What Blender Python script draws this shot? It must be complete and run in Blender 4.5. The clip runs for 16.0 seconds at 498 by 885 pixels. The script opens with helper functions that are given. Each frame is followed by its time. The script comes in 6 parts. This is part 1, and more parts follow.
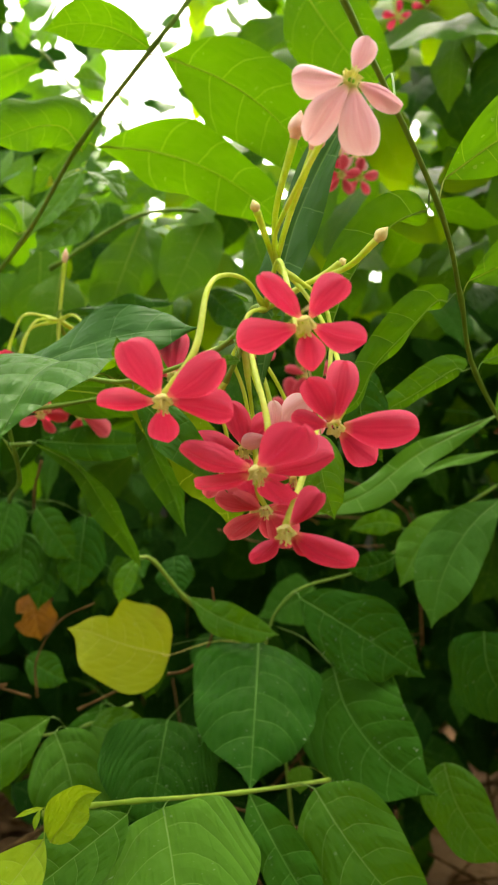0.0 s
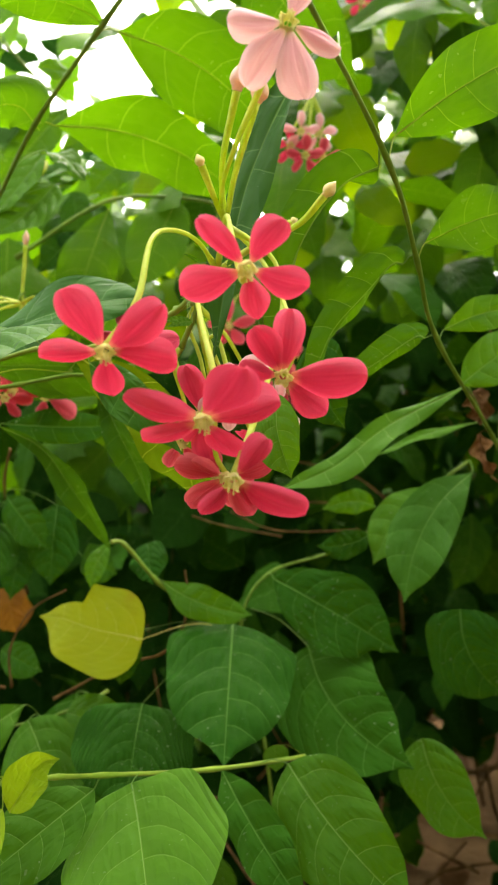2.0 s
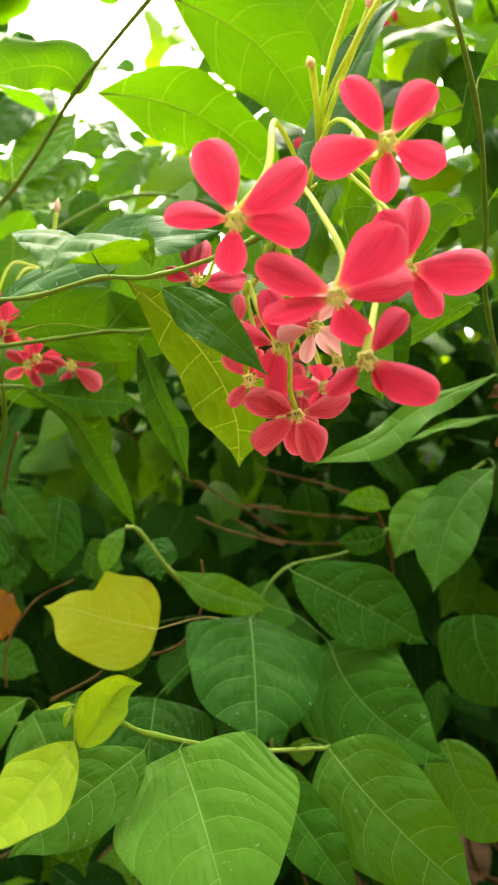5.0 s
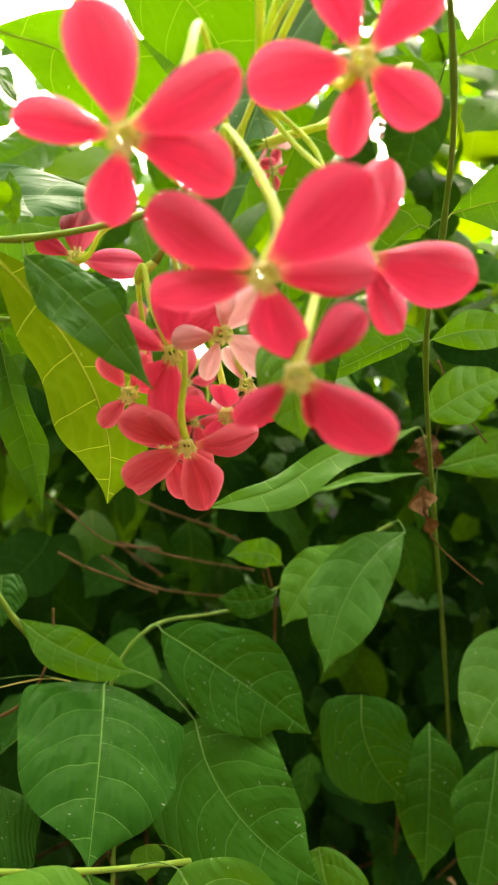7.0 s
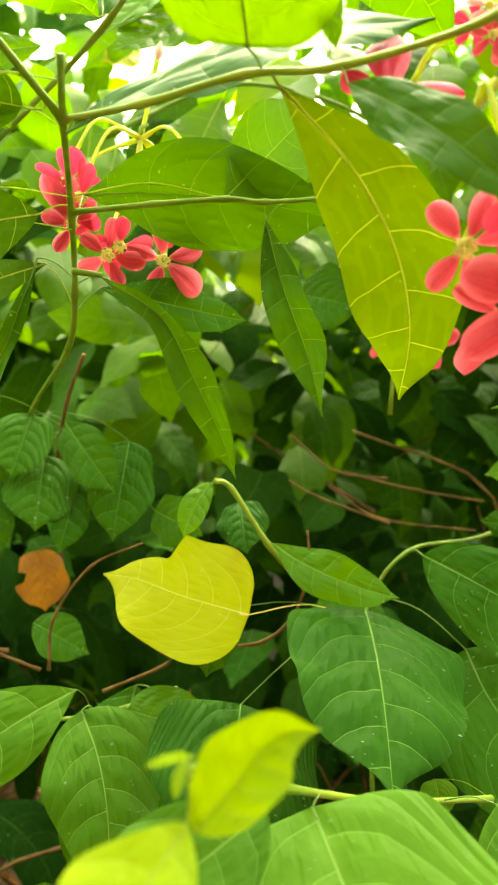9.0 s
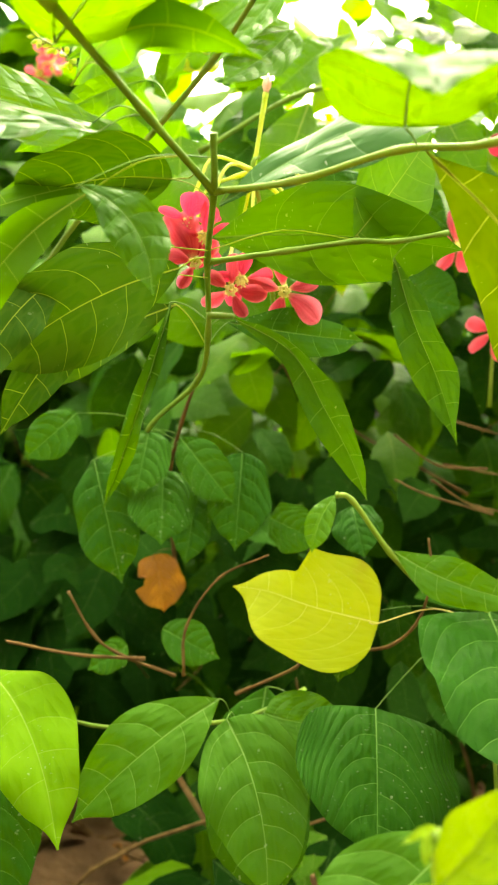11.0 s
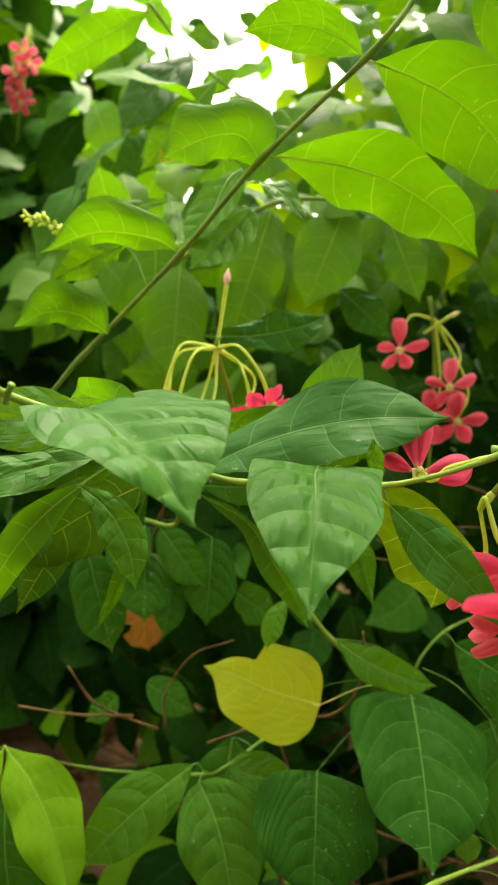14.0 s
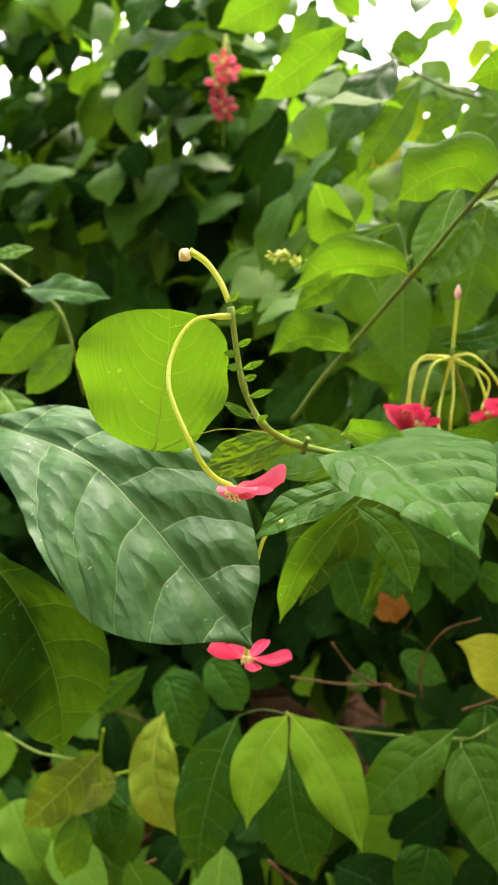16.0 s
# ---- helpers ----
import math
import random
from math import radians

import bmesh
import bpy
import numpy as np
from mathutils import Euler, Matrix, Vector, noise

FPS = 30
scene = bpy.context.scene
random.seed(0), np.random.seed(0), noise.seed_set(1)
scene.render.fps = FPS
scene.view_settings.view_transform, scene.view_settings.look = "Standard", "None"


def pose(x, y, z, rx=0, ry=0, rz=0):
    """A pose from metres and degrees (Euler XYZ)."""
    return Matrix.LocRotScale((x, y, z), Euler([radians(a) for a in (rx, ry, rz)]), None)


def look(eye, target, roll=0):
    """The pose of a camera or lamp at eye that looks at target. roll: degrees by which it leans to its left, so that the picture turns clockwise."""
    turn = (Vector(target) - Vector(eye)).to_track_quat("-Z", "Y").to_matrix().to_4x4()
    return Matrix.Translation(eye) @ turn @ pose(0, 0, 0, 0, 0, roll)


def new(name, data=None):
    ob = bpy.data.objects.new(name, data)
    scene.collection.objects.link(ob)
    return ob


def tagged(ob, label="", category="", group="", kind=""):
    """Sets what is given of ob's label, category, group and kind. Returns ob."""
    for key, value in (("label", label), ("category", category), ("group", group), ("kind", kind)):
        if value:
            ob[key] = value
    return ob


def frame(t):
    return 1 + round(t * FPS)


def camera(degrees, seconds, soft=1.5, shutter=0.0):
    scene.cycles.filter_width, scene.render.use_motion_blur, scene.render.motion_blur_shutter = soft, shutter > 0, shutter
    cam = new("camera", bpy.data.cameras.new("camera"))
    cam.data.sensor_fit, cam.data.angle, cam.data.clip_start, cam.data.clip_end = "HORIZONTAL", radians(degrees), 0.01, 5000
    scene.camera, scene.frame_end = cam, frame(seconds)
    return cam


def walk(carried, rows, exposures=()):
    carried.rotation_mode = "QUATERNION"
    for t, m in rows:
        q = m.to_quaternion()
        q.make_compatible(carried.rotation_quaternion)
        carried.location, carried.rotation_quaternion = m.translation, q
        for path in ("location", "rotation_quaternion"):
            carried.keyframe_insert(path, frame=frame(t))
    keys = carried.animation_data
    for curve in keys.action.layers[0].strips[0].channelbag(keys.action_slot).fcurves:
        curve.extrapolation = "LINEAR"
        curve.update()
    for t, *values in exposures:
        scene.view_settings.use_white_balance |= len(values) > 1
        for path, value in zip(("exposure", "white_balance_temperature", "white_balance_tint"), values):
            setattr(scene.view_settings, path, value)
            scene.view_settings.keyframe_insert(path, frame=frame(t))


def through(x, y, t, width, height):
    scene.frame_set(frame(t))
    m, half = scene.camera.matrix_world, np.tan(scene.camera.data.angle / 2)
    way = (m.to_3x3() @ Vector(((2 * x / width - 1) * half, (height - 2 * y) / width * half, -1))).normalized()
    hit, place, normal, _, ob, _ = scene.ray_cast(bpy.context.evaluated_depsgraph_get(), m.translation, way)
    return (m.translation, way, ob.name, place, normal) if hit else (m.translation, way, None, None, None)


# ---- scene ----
cam = camera(33.9, 16.0, soft=2.0)
cam.data.dof.use_dof, cam.data.dof.focus_distance, cam.data.dof.aperture_fstop = True, 0.26, 28.0
METRES, EYE, TILT, LEAN, TURN = 0.6, 0.8, 0.0, 0.0, 0.0
ROWS = [
    (0.0, 0.0, 0.0, 0.0, -0.0, 0.0, 0.0),
    (0.5, -0.0006, 0.0019, 0.004, -0.14, 0.23, 0.45),
    (1.0, 0.0049, -0.0015, -0.008, -0.47, 0.61, 0.77),
    (1.5, 0.0048, 0.0057, -0.0009, -0.89, 0.01, 0.92),
    (2.0, 0.0168, 0.0039, -0.0237, -0.89, 0.34, 1.5),
    (2.5, 0.0056, 0.0081, -0.0035, -1.13, -0.35, 1.49),
    (3.0, 0.0052, -0.0045, -0.0088, -1.21, 0.04, 1.88),
    (5.3, -0.0732, 0.0492, -0.1009, -7.0, 5.28, -1.12),
    (5.5, -0.0847, 0.0757, -0.0989, -9.32, 4.47, -2.38),
    (6.0, -0.1098, 0.1105, -0.1159, -14.19, 5.9, -4.72),
    (6.5, -0.0778, 0.1169, -0.1208, -15.25, 6.76, -5.84),
    (7.0, -0.0394, 0.1408, -0.0835, -13.21, 7.72, -5.71),
    (7.5, -0.0487, 0.1505, -0.0666, -11.24, 8.66, -5.63),
    (8.0, -0.0558, 0.1847, -0.0897, -8.49, 7.56, -5.9),
    (8.5, -0.079, 0.1977, -0.1043, -5.56, 5.44, -5.46),
    (9.0, -0.1011, 0.2042, -0.118, -2.28, 3.79, -4.48),
    (9.5, -0.1281, 0.2071, -0.1216, 0.98, 2.22, -2.99),
    (9.7, -0.1331, 0.2026, -0.1257, 2.66, 2.11, -2.46),
    (12.0, -0.1542, 0.1233, -0.0239, 0.36, -0.41, -0.99),
    (12.5, -0.1569, 0.0758, 0.008, -0.61, -0.83, -1.14),
    (13.0, -0.1313, 0.0761, 0.0501, -0.16, -1.36, -1.1),
    (13.5, -0.1487, 0.0967, 0.0566, 0.44, -2.83, -1.44),
    (14.0, -0.1351, 0.0689, 0.0972, 0.66, -5.55, -1.57),
    (14.5, -0.1202, 0.0649, 0.1045, 2.71, -7.59, -0.64),
    (15.0, -0.1434, 0.0463, 0.1189, 5.58, -8.24, 0.64),
    (15.5, -0.1606, 0.0139, 0.1457, 9.55, -8.56, 2.37),
    (16.0, -0.162, -0.0102, 0.1506, 14.2, -8.23, 4.45),
]
EXPOSED = [(0.0, 2.98, 7800, 9), (3.0, 3.31, 7700, 9), (5.5, 3.61, 7800, 9), (6.5, 3.74, 8200, 9), (7.5, 3.33, 7700, 13), (8.0, 3.43, 7500, 14), (8.5, 3.9, 9200, 4), (9.0, 4.2, 9600, 2), (9.5, 4.28, 9300, 2), (12.0, 4.17, 8800, 5), (12.5, 3.67, 8500, 8), (13.0, 3.21, 8200, 8), (14.5, 3.2, 7700, 13), (16.0, 3.18, 7000, 34)]
walk(cam, [(t, pose(0, 0, EYE, TILT, LEAN, TURN) @ pose(METRES * x, METRES * y, METRES * z, 90 + pitch, roll, yaw)) for t, x, y, z, yaw, pitch, roll in ROWS], EXPOSED)

# ---------------------------------------------------------------- world and light
world = bpy.data.worlds.new("sky")
scene.world = world
world.use_nodes = True
wn, wl = world.node_tree.nodes, world.node_tree.links
sky = wn.new("ShaderNodeTexSky")
sky.sky_type, sky.sun_disc = "NISHITA", False
SUN_UP, SUN_ROUND = 62.0, 20.0
sky.sun_elevation, sky.sun_rotation = radians(SUN_UP), radians(SUN_ROUND)
sky.air_density, sky.dust_density, sky.ozone_density = 1.0, 4.0, 1.0
pale = wn.new("ShaderNodeHueSaturation")
pale.inputs["Saturation"].default_value = 0.35
wl.new(sky.outputs["Color"], pale.inputs["Color"])
wl.new(pale.outputs["Color"], wn["Background"].inputs["Color"])
wn["Background"].inputs["Strength"].default_value = 0.15
sun = new("sun", bpy.data.lights.new("sun", "SUN"))
sun.data.energy, sun.data.angle, sun.data.color = 1.0, radians(25), (1.0, 0.96, 0.88)
up, rnd = radians(SUN_UP), radians(SUN_ROUND)
sun.matrix_world = look((0, 0, 0), (-math.sin(rnd) * math.cos(up), -math.cos(rnd) * math.cos(up), -math.sin(up)))


# ---------------------------------------------------------------- materials
class Nodes:
    """A short way to write node materials."""

    def __init__(self, name):
        self.mat = bpy.data.materials.new(name)
        self.mat.use_nodes = True
        self.tree = self.mat.node_tree
        self.tree.nodes.clear()
        self.out = self.tree.nodes.new("ShaderNodeOutputMaterial")

    def add(self, kind):
        return self.tree.nodes.new(kind)

    def put(self, value, socket):
        if isinstance(value, bpy.types.NodeSocket):
            self.tree.links.new(value, socket)
        else:
            socket.default_value = value

    def math(self, op, a, b=0.0, c=0.0):
        node = self.add("ShaderNodeMath")
        node.operation = op
        for value, socket in zip((a, b, c), node.inputs):
            self.put(value, socket)
        return node.outputs[0]

    def ramp(self, value, lo, hi, a=0.0, b=1.0):
        node = self.add("ShaderNodeMapRange")
        node.interpolation_type = "SMOOTHSTEP"
        for v, socket in zip((value, lo, hi, a, b), node.inputs):
            self.put(v, socket)
        return node.outputs[0]

    def mix(self, fac, a, b, how="MIX"):
        node = self.add("ShaderNodeMix")
        node.data_type, node.blend_type = "RGBA", how
        for v, socket in zip((fac, a, b), (node.inputs[0], node.inputs[6], node.inputs[7])):
            self.put(v, socket)
        return node.outputs[2]

    def noise(self, scale, detail=3.0, where=None, rough=0.55):
        node = self.add("ShaderNodeTexNoise")
        node.inputs["Scale"].default_value, node.inputs["Detail"].default_value = scale, detail
        node.inputs["Roughness"].default_value = rough
        if where is not None:
            self.put(where, node.inputs["Vector"])
        return node.outputs["Fac"]

    def bump(self, height, strength, distance):
        node = self.add("ShaderNodeBump")
        node.inputs["Strength"].default_value, node.inputs["Distance"].default_value = strength, distance
        self.put(height, node.inputs["Height"])
        return node.outputs[0]

    def surface(self, colour, rough, normal=None, through=0.0, glow_colour=None, spec=0.5, metal=0.0):
        p = self.add("ShaderNodeBsdfPrincipled")
        self.put(colour, p.inputs["Base Color"])
        self.put(rough, p.inputs["Roughness"])
        self.put(spec, p.inputs["Specular IOR Level"])
        p.inputs["Metallic"].default_value = metal
        if normal is not None:
            self.put(normal, p.inputs["Normal"])
        if not through:
            self.tree.links.new(p.outputs[0], self.out.inputs[0])
            return self.mat
        t = self.add("ShaderNodeBsdfTranslucent")
        self.put(glow_colour, t.inputs["Color"])
        if normal is not None:
            self.put(normal, t.inputs["Normal"])
        m = self.add("ShaderNodeMixShader")
        m.inputs[0].default_value = through
        self.tree.links.new(p.outputs[0], m.inputs[1])
        self.tree.links.new(t.outputs[0], m.inputs[2])
        self.tree.links.new(m.outputs[0], self.out.inputs[0])
        return self.mat


def rgb(r, g, b):
    return (r, g, b, 1.0)


def leaf_material(name, dark, light, vein, glow, vein_show=0.5, relief=0.5, rough=0.42, through=0.3, spec=0.4, pairs=6.0, edge=None, groove=0.42):
    """A leaf: curved side veins on its own length and width, puffed skin between them, mottling, specks and wear."""
    n = Nodes(name)
    uv_node = n.add("ShaderNodeUVMap")
    uv_node.uv_map = "leaf"
    uv = uv_node.outputs[0]
    split = n.add("ShaderNodeSeparateXYZ")
    n.put(uv, split.inputs[0])
    pos = n.add("ShaderNodeTexCoord").outputs["Object"]
    info = n.add("ShaderNodeObjectInfo").outputs["Random"]
    x, v = split.outputs[0], split.outputs[1]
    wob = n.math("MULTIPLY", n.math("SUBTRACT", n.noise(60.0, 2.0, pos), 0.5), 0.05)
    side = n.math("SUBTRACT", x, 0.5)
    ax = n.math("ABSOLUTE", side)
    # where the side vein through this point leaves the midrib
    start = n.math("SUBTRACT", n.math("SUBTRACT", n.math("ADD", v, wob), n.math("MULTIPLY", ax, 0.22)), n.math("MULTIPLY", n.math("POWER", ax, 3.0), 11.0))
    shift = n.math("MULTIPLY", n.math("SIGN", side), 0.17)
    turn = n.math("FRACT", n.math("ADD", n.math("ADD", n.math("MULTIPLY", start, pairs), shift), 10.0))
    off = n.math("MULTIPLY", n.math("ABSOLUTE", n.math("SUBTRACT", turn, 0.5)), 2.0)
    line = n.ramp(off, 0.006, 0.042, 1.0, 0.0)
    line = n.math("MULTIPLY", line, n.ramp(ax, 0.10, 0.36, 1.0, 0.6))
    rib = n.ramp(n.math("ADD", ax, n.math("MULTIPLY", v, 0.004)), 0.002, 0.007, 1.0, 0.0)
    web = n.add("ShaderNodeTexVoronoi")
    web.feature = "DISTANCE_TO_EDGE"
    web.inputs["Scale"].default_value = 520.0
    n.put(pos, web.inputs["Vector"])
    mesh_line = n.ramp(web.outputs["Distance"], 0.02, 0.12, 1.0, 0.0)
    # cross veins that divide the strips between the side veins
    place = n.add("ShaderNodeCombineXYZ")
    n.put(n.math("ADD", n.math("MULTIPLY", start, pairs), shift), place.inputs[0])
    n.put(n.math("MULTIPLY", n.math("ADD", ax, wob), 19.0), place.inputs[1])
    n.put(n.math("MULTIPLY_ADD", n.math("SIGN", side), 7.0, info), place.inputs[2])
    cell = n.add("ShaderNodeTexVoronoi")
    cell.feature = "DISTANCE_TO_EDGE"
    cell.inputs["Scale"].default_value, cell.inputs["Randomness"].default_value = 1.0, 0.7
    n.put(place.outputs[0], cell.inputs["Vector"])
    dome = n.ramp(cell.outputs["Distance"], 0.0, 0.6)
    big = n.noise(22.0, 3.0, pos)
    fine = n.noise(240.0, 3.0, pos)
    tone = n.math("ADD", n.math("MULTIPLY", n.math("SUBTRACT", big, 0.5), 0.9), info)
    col = n.mix(n.ramp(tone, 0.0, 1.0), dark, light)
    col = n.mix(n.math("MULTIPLY", n.ramp(fine, 0.35, 0.75), 0.22), col, light)
    if edge:
        col = n.mix(n.math("MULTIPLY", n.ramp(n.math("ADD", n.noise(35.0, 4.0, pos), n.math("MULTIPLY", ax, 0.4)), 0.66, 0.86), 0.7), col, edge)
    veins = n.math("MAXIMUM", n.math("MULTIPLY", line, 1.05 * vein_show), n.math("MULTIPLY", rib, min(1.0, 1.5 * vein_show)))
    veins = n.math("MAXIMUM", veins, n.math("MULTIPLY", n.ramp(dome, 0.0, 0.18, 1.0, 0.0), 0.06 * vein_show))
    col = n.mix(veins, col, vein)
    speck = n.math("MULTIPLY", n.ramp(n.noise(420.0, 2.0, pos, 0.4), 0.70, 0.74), n.ramp(n.noise(30.0, 2.0, pos), 0.45, 0.6))
    col = n.mix(n.math("MULTIPLY", speck, 0.28), col, rgb(0.42, 0.45, 0.30))
    strip = n.add("ShaderNodeMapping")
    strip.inputs["Scale"].default_value = (34.0, 120.0, 1.0)
    n.put(uv, strip.inputs["Vector"])
    scuff = n.math("MULTIPLY", n.ramp(n.noise(1.0, 1.0, strip.outputs[0], 0.3), 0.73, 0.78), n.ramp(n.noise(26.0, 2.0, pos), 0.5, 0.62))
    col = n.mix(n.math("MULTIPLY", scuff, 0.55), col, rgb(0.40, 0.44, 0.30))
    lit = n.mix(n.math("MULTIPLY", veins, 0.8), glow, vein)
    lit = n.mix(n.math("MULTIPLY", big, 0.5), lit, n.mix(1.0, lit, rgb(0.62, 0.72, 0.4), "MULTIPLY"))
    puff = n.math("POWER", off, 0.55)
    height = n.math("ADD", n.math("MULTIPLY", n.math("MULTIPLY", puff, n.ramp(ax, 0.0, 0.06)), groove), n.math("MULTIPLY", dome, 0.42))
    height = n.math("ADD", height, n.math("MULTIPLY", n.noise(95.0, 2.0, pos), 0.5))
    height = n.math("SUBTRACT", height, n.math("MULTIPLY", rib, 0.12))
    wear = n.ramp(n.noise(70.0, 4.0, pos), 0.3, 0.8, rough - 0.06, rough + 0.14)
    return n.surface(col, wear, n.bump(height, relief, 0.0030), through, lit, spec)


def petal_material(name, core, rim, base, through=0.27):
    n = Nodes(name)
    uv_node = n.add("ShaderNodeUVMap")
    uv_node.uv_map = "leaf"
    uv = uv_node.outputs[0]
    split = n.add("ShaderNodeSeparateXYZ")
    n.put(uv, split.inputs[0])
    pos = n.add("ShaderNodeTexCoord").outputs["Object"]
    info = n.add("ShaderNodeObjectInfo").outputs["Random"]
    x, v = split.outputs[0], split.outputs[1]
    ax = n.math("ABSOLUTE", n.math("SUBTRACT", x, 0.5))
    stretched = n.add("ShaderNodeMapping")
    stretched.inputs["Scale"].default_value = (12.0, 1.3, 1.0)
    n.put(uv, stretched.inputs["Vector"])
    streak = n.noise(1.0, 4.0, stretched.outputs[0])
    blot = n.noise(140.0, 3.0, pos)
    pale = n.math("ADD", n.math("MULTIPLY", n.ramp(ax, 0.05, 0.5), 0.34), n.math("MULTIPLY", n.ramp(v, 0.3, 1.0), 0.18))
    pale = n.math("ADD", n.math("ADD", pale, n.math("MULTIPLY", n.math("SUBTRACT", streak, 0.5), 0.9)), n.math("MULTIPLY", info, 0.2))
    col = n.mix(n.ramp(pale, 0.0, 0.95), core, rim)
    border = n.math("MAXIMUM", n.ramp(n.math("ADD", ax, n.math("MULTIPLY", n.math("SUBTRACT", blot, 0.5), 0.12)), 0.34, 0.5), n.ramp(v, 0.86, 1.0))
    col = n.mix(n.math("MULTIPLY", border, 0.5), col, rim)
    col = n.mix(n.ramp(v, 0.0, 0.16, 0.9, 0.0), col, base)
    col = n.mix(n.math("MULTIPLY", n.ramp(blot, 0.5, 0.8), 0.2), col, n.mix(1.0, col, rgb(0.75, 0.6, 0.65), "MULTIPLY"))
    height = n.math("ADD", n.math("MULTIPLY", streak, 1.0), n.math("MULTIPLY", blot, 0.4))
    return n.surface(col, 0.46, n.bump(height, 0.45, 0.0020), through, n.mix(0.35, col, rim), 0.45)


def plain_material(name, a, b, scale, rough=0.6, relief=0.3, depth=0.0006, through=0.0, spec=0.4, second=None):
    n = Nodes(name)
    pos = n.add("ShaderNodeTexCoord").outputs["Object"]
    big, fine = n.noise(scale, 4.0, pos), n.noise(scale * 7, 3.0, pos)
    col = n.mix(n.ramp(big, 0.3, 0.7), a, b)
    col = n.mix(n.math("MULTIPLY", n.ramp(fine, 0.4, 0.8), 0.35), col, second or n.mix(1.0, col, rgb(0.6, 0.6, 0.5), "MULTIPLY"))
    return n.surface(col, rough, n.bump(n.math("ADD", big, n.math("MULTIPLY", fine, 0.5)), relief, depth), through, col, spec)


GREEN = leaf_material("mature_leaf", rgb(0.008, 0.050, 0.004), rgb(0.020, 0.086, 0.007), rgb(0.14, 0.28, 0.06), rgb(0.19, 0.48, 0.008), 0.40, 0.42, 0.50, 0.08, 0.02, groove=0.55)
# copy of mature_leaf with raised gloss, put on leaves that carry sky sheen
SHEEN = leaf_material("sheen_mature_leaf", rgb(0.010, 0.056, 0.006), rgb(0.020, 0.092, 0.010), rgb(0.15, 0.27, 0.08), rgb(0.17, 0.42, 0.008), 0.38, 0.45, 0.50, 0.07, 0.12, groove=0.42)
FRESH = leaf_material("fresh_leaf", rgb(0.028, 0.104, 0.006), rgb(0.050, 0.156, 0.010), rgb(0.22, 0.38, 0.08), rgb(0.20, 0.48, 0.008), 0.44, 0.34, 0.50, 0.20, 0.07, groove=0.5)
LIME = leaf_material("lime_leaf", rgb(0.066, 0.175, 0.006), rgb(0.100, 0.225, 0.010), rgb(0.24, 0.36, 0.06), rgb(0.32, 0.52, 0.010), 0.40, 0.18, 0.5, 0.40, 0.02)
UNDER = leaf_material("leaf_underside", rgb(0.032, 0.108, 0.006), rgb(0.054, 0.150, 0.009), rgb(0.30, 0.46, 0.06), rgb(0.16, 0.41, 0.008), 0.42, 0.22, 0.62, 0.36, 0.06)
# darker leaf copy for the hedge's inside: the shade is in its colours
SHADE = leaf_material("shaded_hedge_leaf", rgb(0.004, 0.020, 0.003), rgb(0.011, 0.042, 0.006), rgb(0.06, 0.13, 0.03), rgb(0.03, 0.11, 0.003), 0.40, 0.22, 0.7, 0.18, 0.0)
HANGING = leaf_material("hanging_leaf", rgb(0.022, 0.095, 0.008), rgb(0.036, 0.130, 0.012), rgb(0.20, 0.34, 0.08), rgb(0.13, 0.34, 0.008), 0.26, 0.5, 0.48, 0.15, 0.06)
# lighter, glossier copy for one big leaf, to bring out its sky sheen
GLOSSY = leaf_material("glossy_mature_leaf", rgb(0.016, 0.078, 0.012), rgb(0.030, 0.120, 0.020), rgb(0.17, 0.30, 0.11), rgb(0.17, 0.42, 0.008), 0.52, 0.8, 0.56, 0.07, 0.26, groove=0.6)
# lit copy of the mature leaf: brighter transmitted colour for leaves under open sky
SUNNY = leaf_material("sunlit_mature_leaf", rgb(0.012, 0.060, 0.006), rgb(0.022, 0.096, 0.010), rgb(0.15, 0.27, 0.08), rgb(0.30, 0.60, 0.008), 0.52, 0.8, 0.50, 0.21, 0.07, groove=0.42)
# darkened copy of the leaf underside, with the shade in its colours
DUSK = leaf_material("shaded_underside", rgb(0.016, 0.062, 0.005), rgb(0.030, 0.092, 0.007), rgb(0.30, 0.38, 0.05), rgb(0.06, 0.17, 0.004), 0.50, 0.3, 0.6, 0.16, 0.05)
OLIVE = leaf_material("old_leaf_underside", rgb(0.055, 0.098, 0.008), rgb(0.085, 0.130, 0.011), rgb(0.42, 0.48, 0.08), rgb(0.135, 0.235, 0.006), 0.58, 0.3, 0.62, 0.38, 0.06)
YOUNG = leaf_material("young_leaf", rgb(0.16, 0.31, 0.012), rgb(0.23, 0.38, 0.016), rgb(0.42, 0.52, 0.12), rgb(0.38, 0.56, 0.02), 0.35, 0.3, 0.5, 0.45, 0.10)
YELLOW = leaf_material("ageing_yellow_leaf", rgb(0.27, 0.36, 0.016), rgb(0.39, 0.41, 0.014), rgb(0.56, 0.60, 0.14), rgb(0.36, 0.47, 0.015), 0.5, 0.15, 0.55, 0.35, 0.10, edge=rgb(0.30, 0.16, 0.03))
MOTTLED = leaf_material("mottled_leaf", rgb(0.10, 0.20, 0.010), rgb(0.36, 0.37, 0.020), rgb(0.42, 0.46, 0.10), rgb(0.36, 0.44, 0.015), 0.4, 0.34, 0.5, 0.25, 0.08, edge=rgb(0.06, 0.17, 0.010))
DEAD = leaf_material("withered_leaf", rgb(0.16, 0.062, 0.008), rgb(0.36, 0.150, 0.010), rgb(0.28, 0.14, 0.05), rgb(0.45, 0.20, 0.02), 0.4, 0.6, 0.7, 0.25, 0.15, edge=rgb(0.10, 0.04, 0.02))
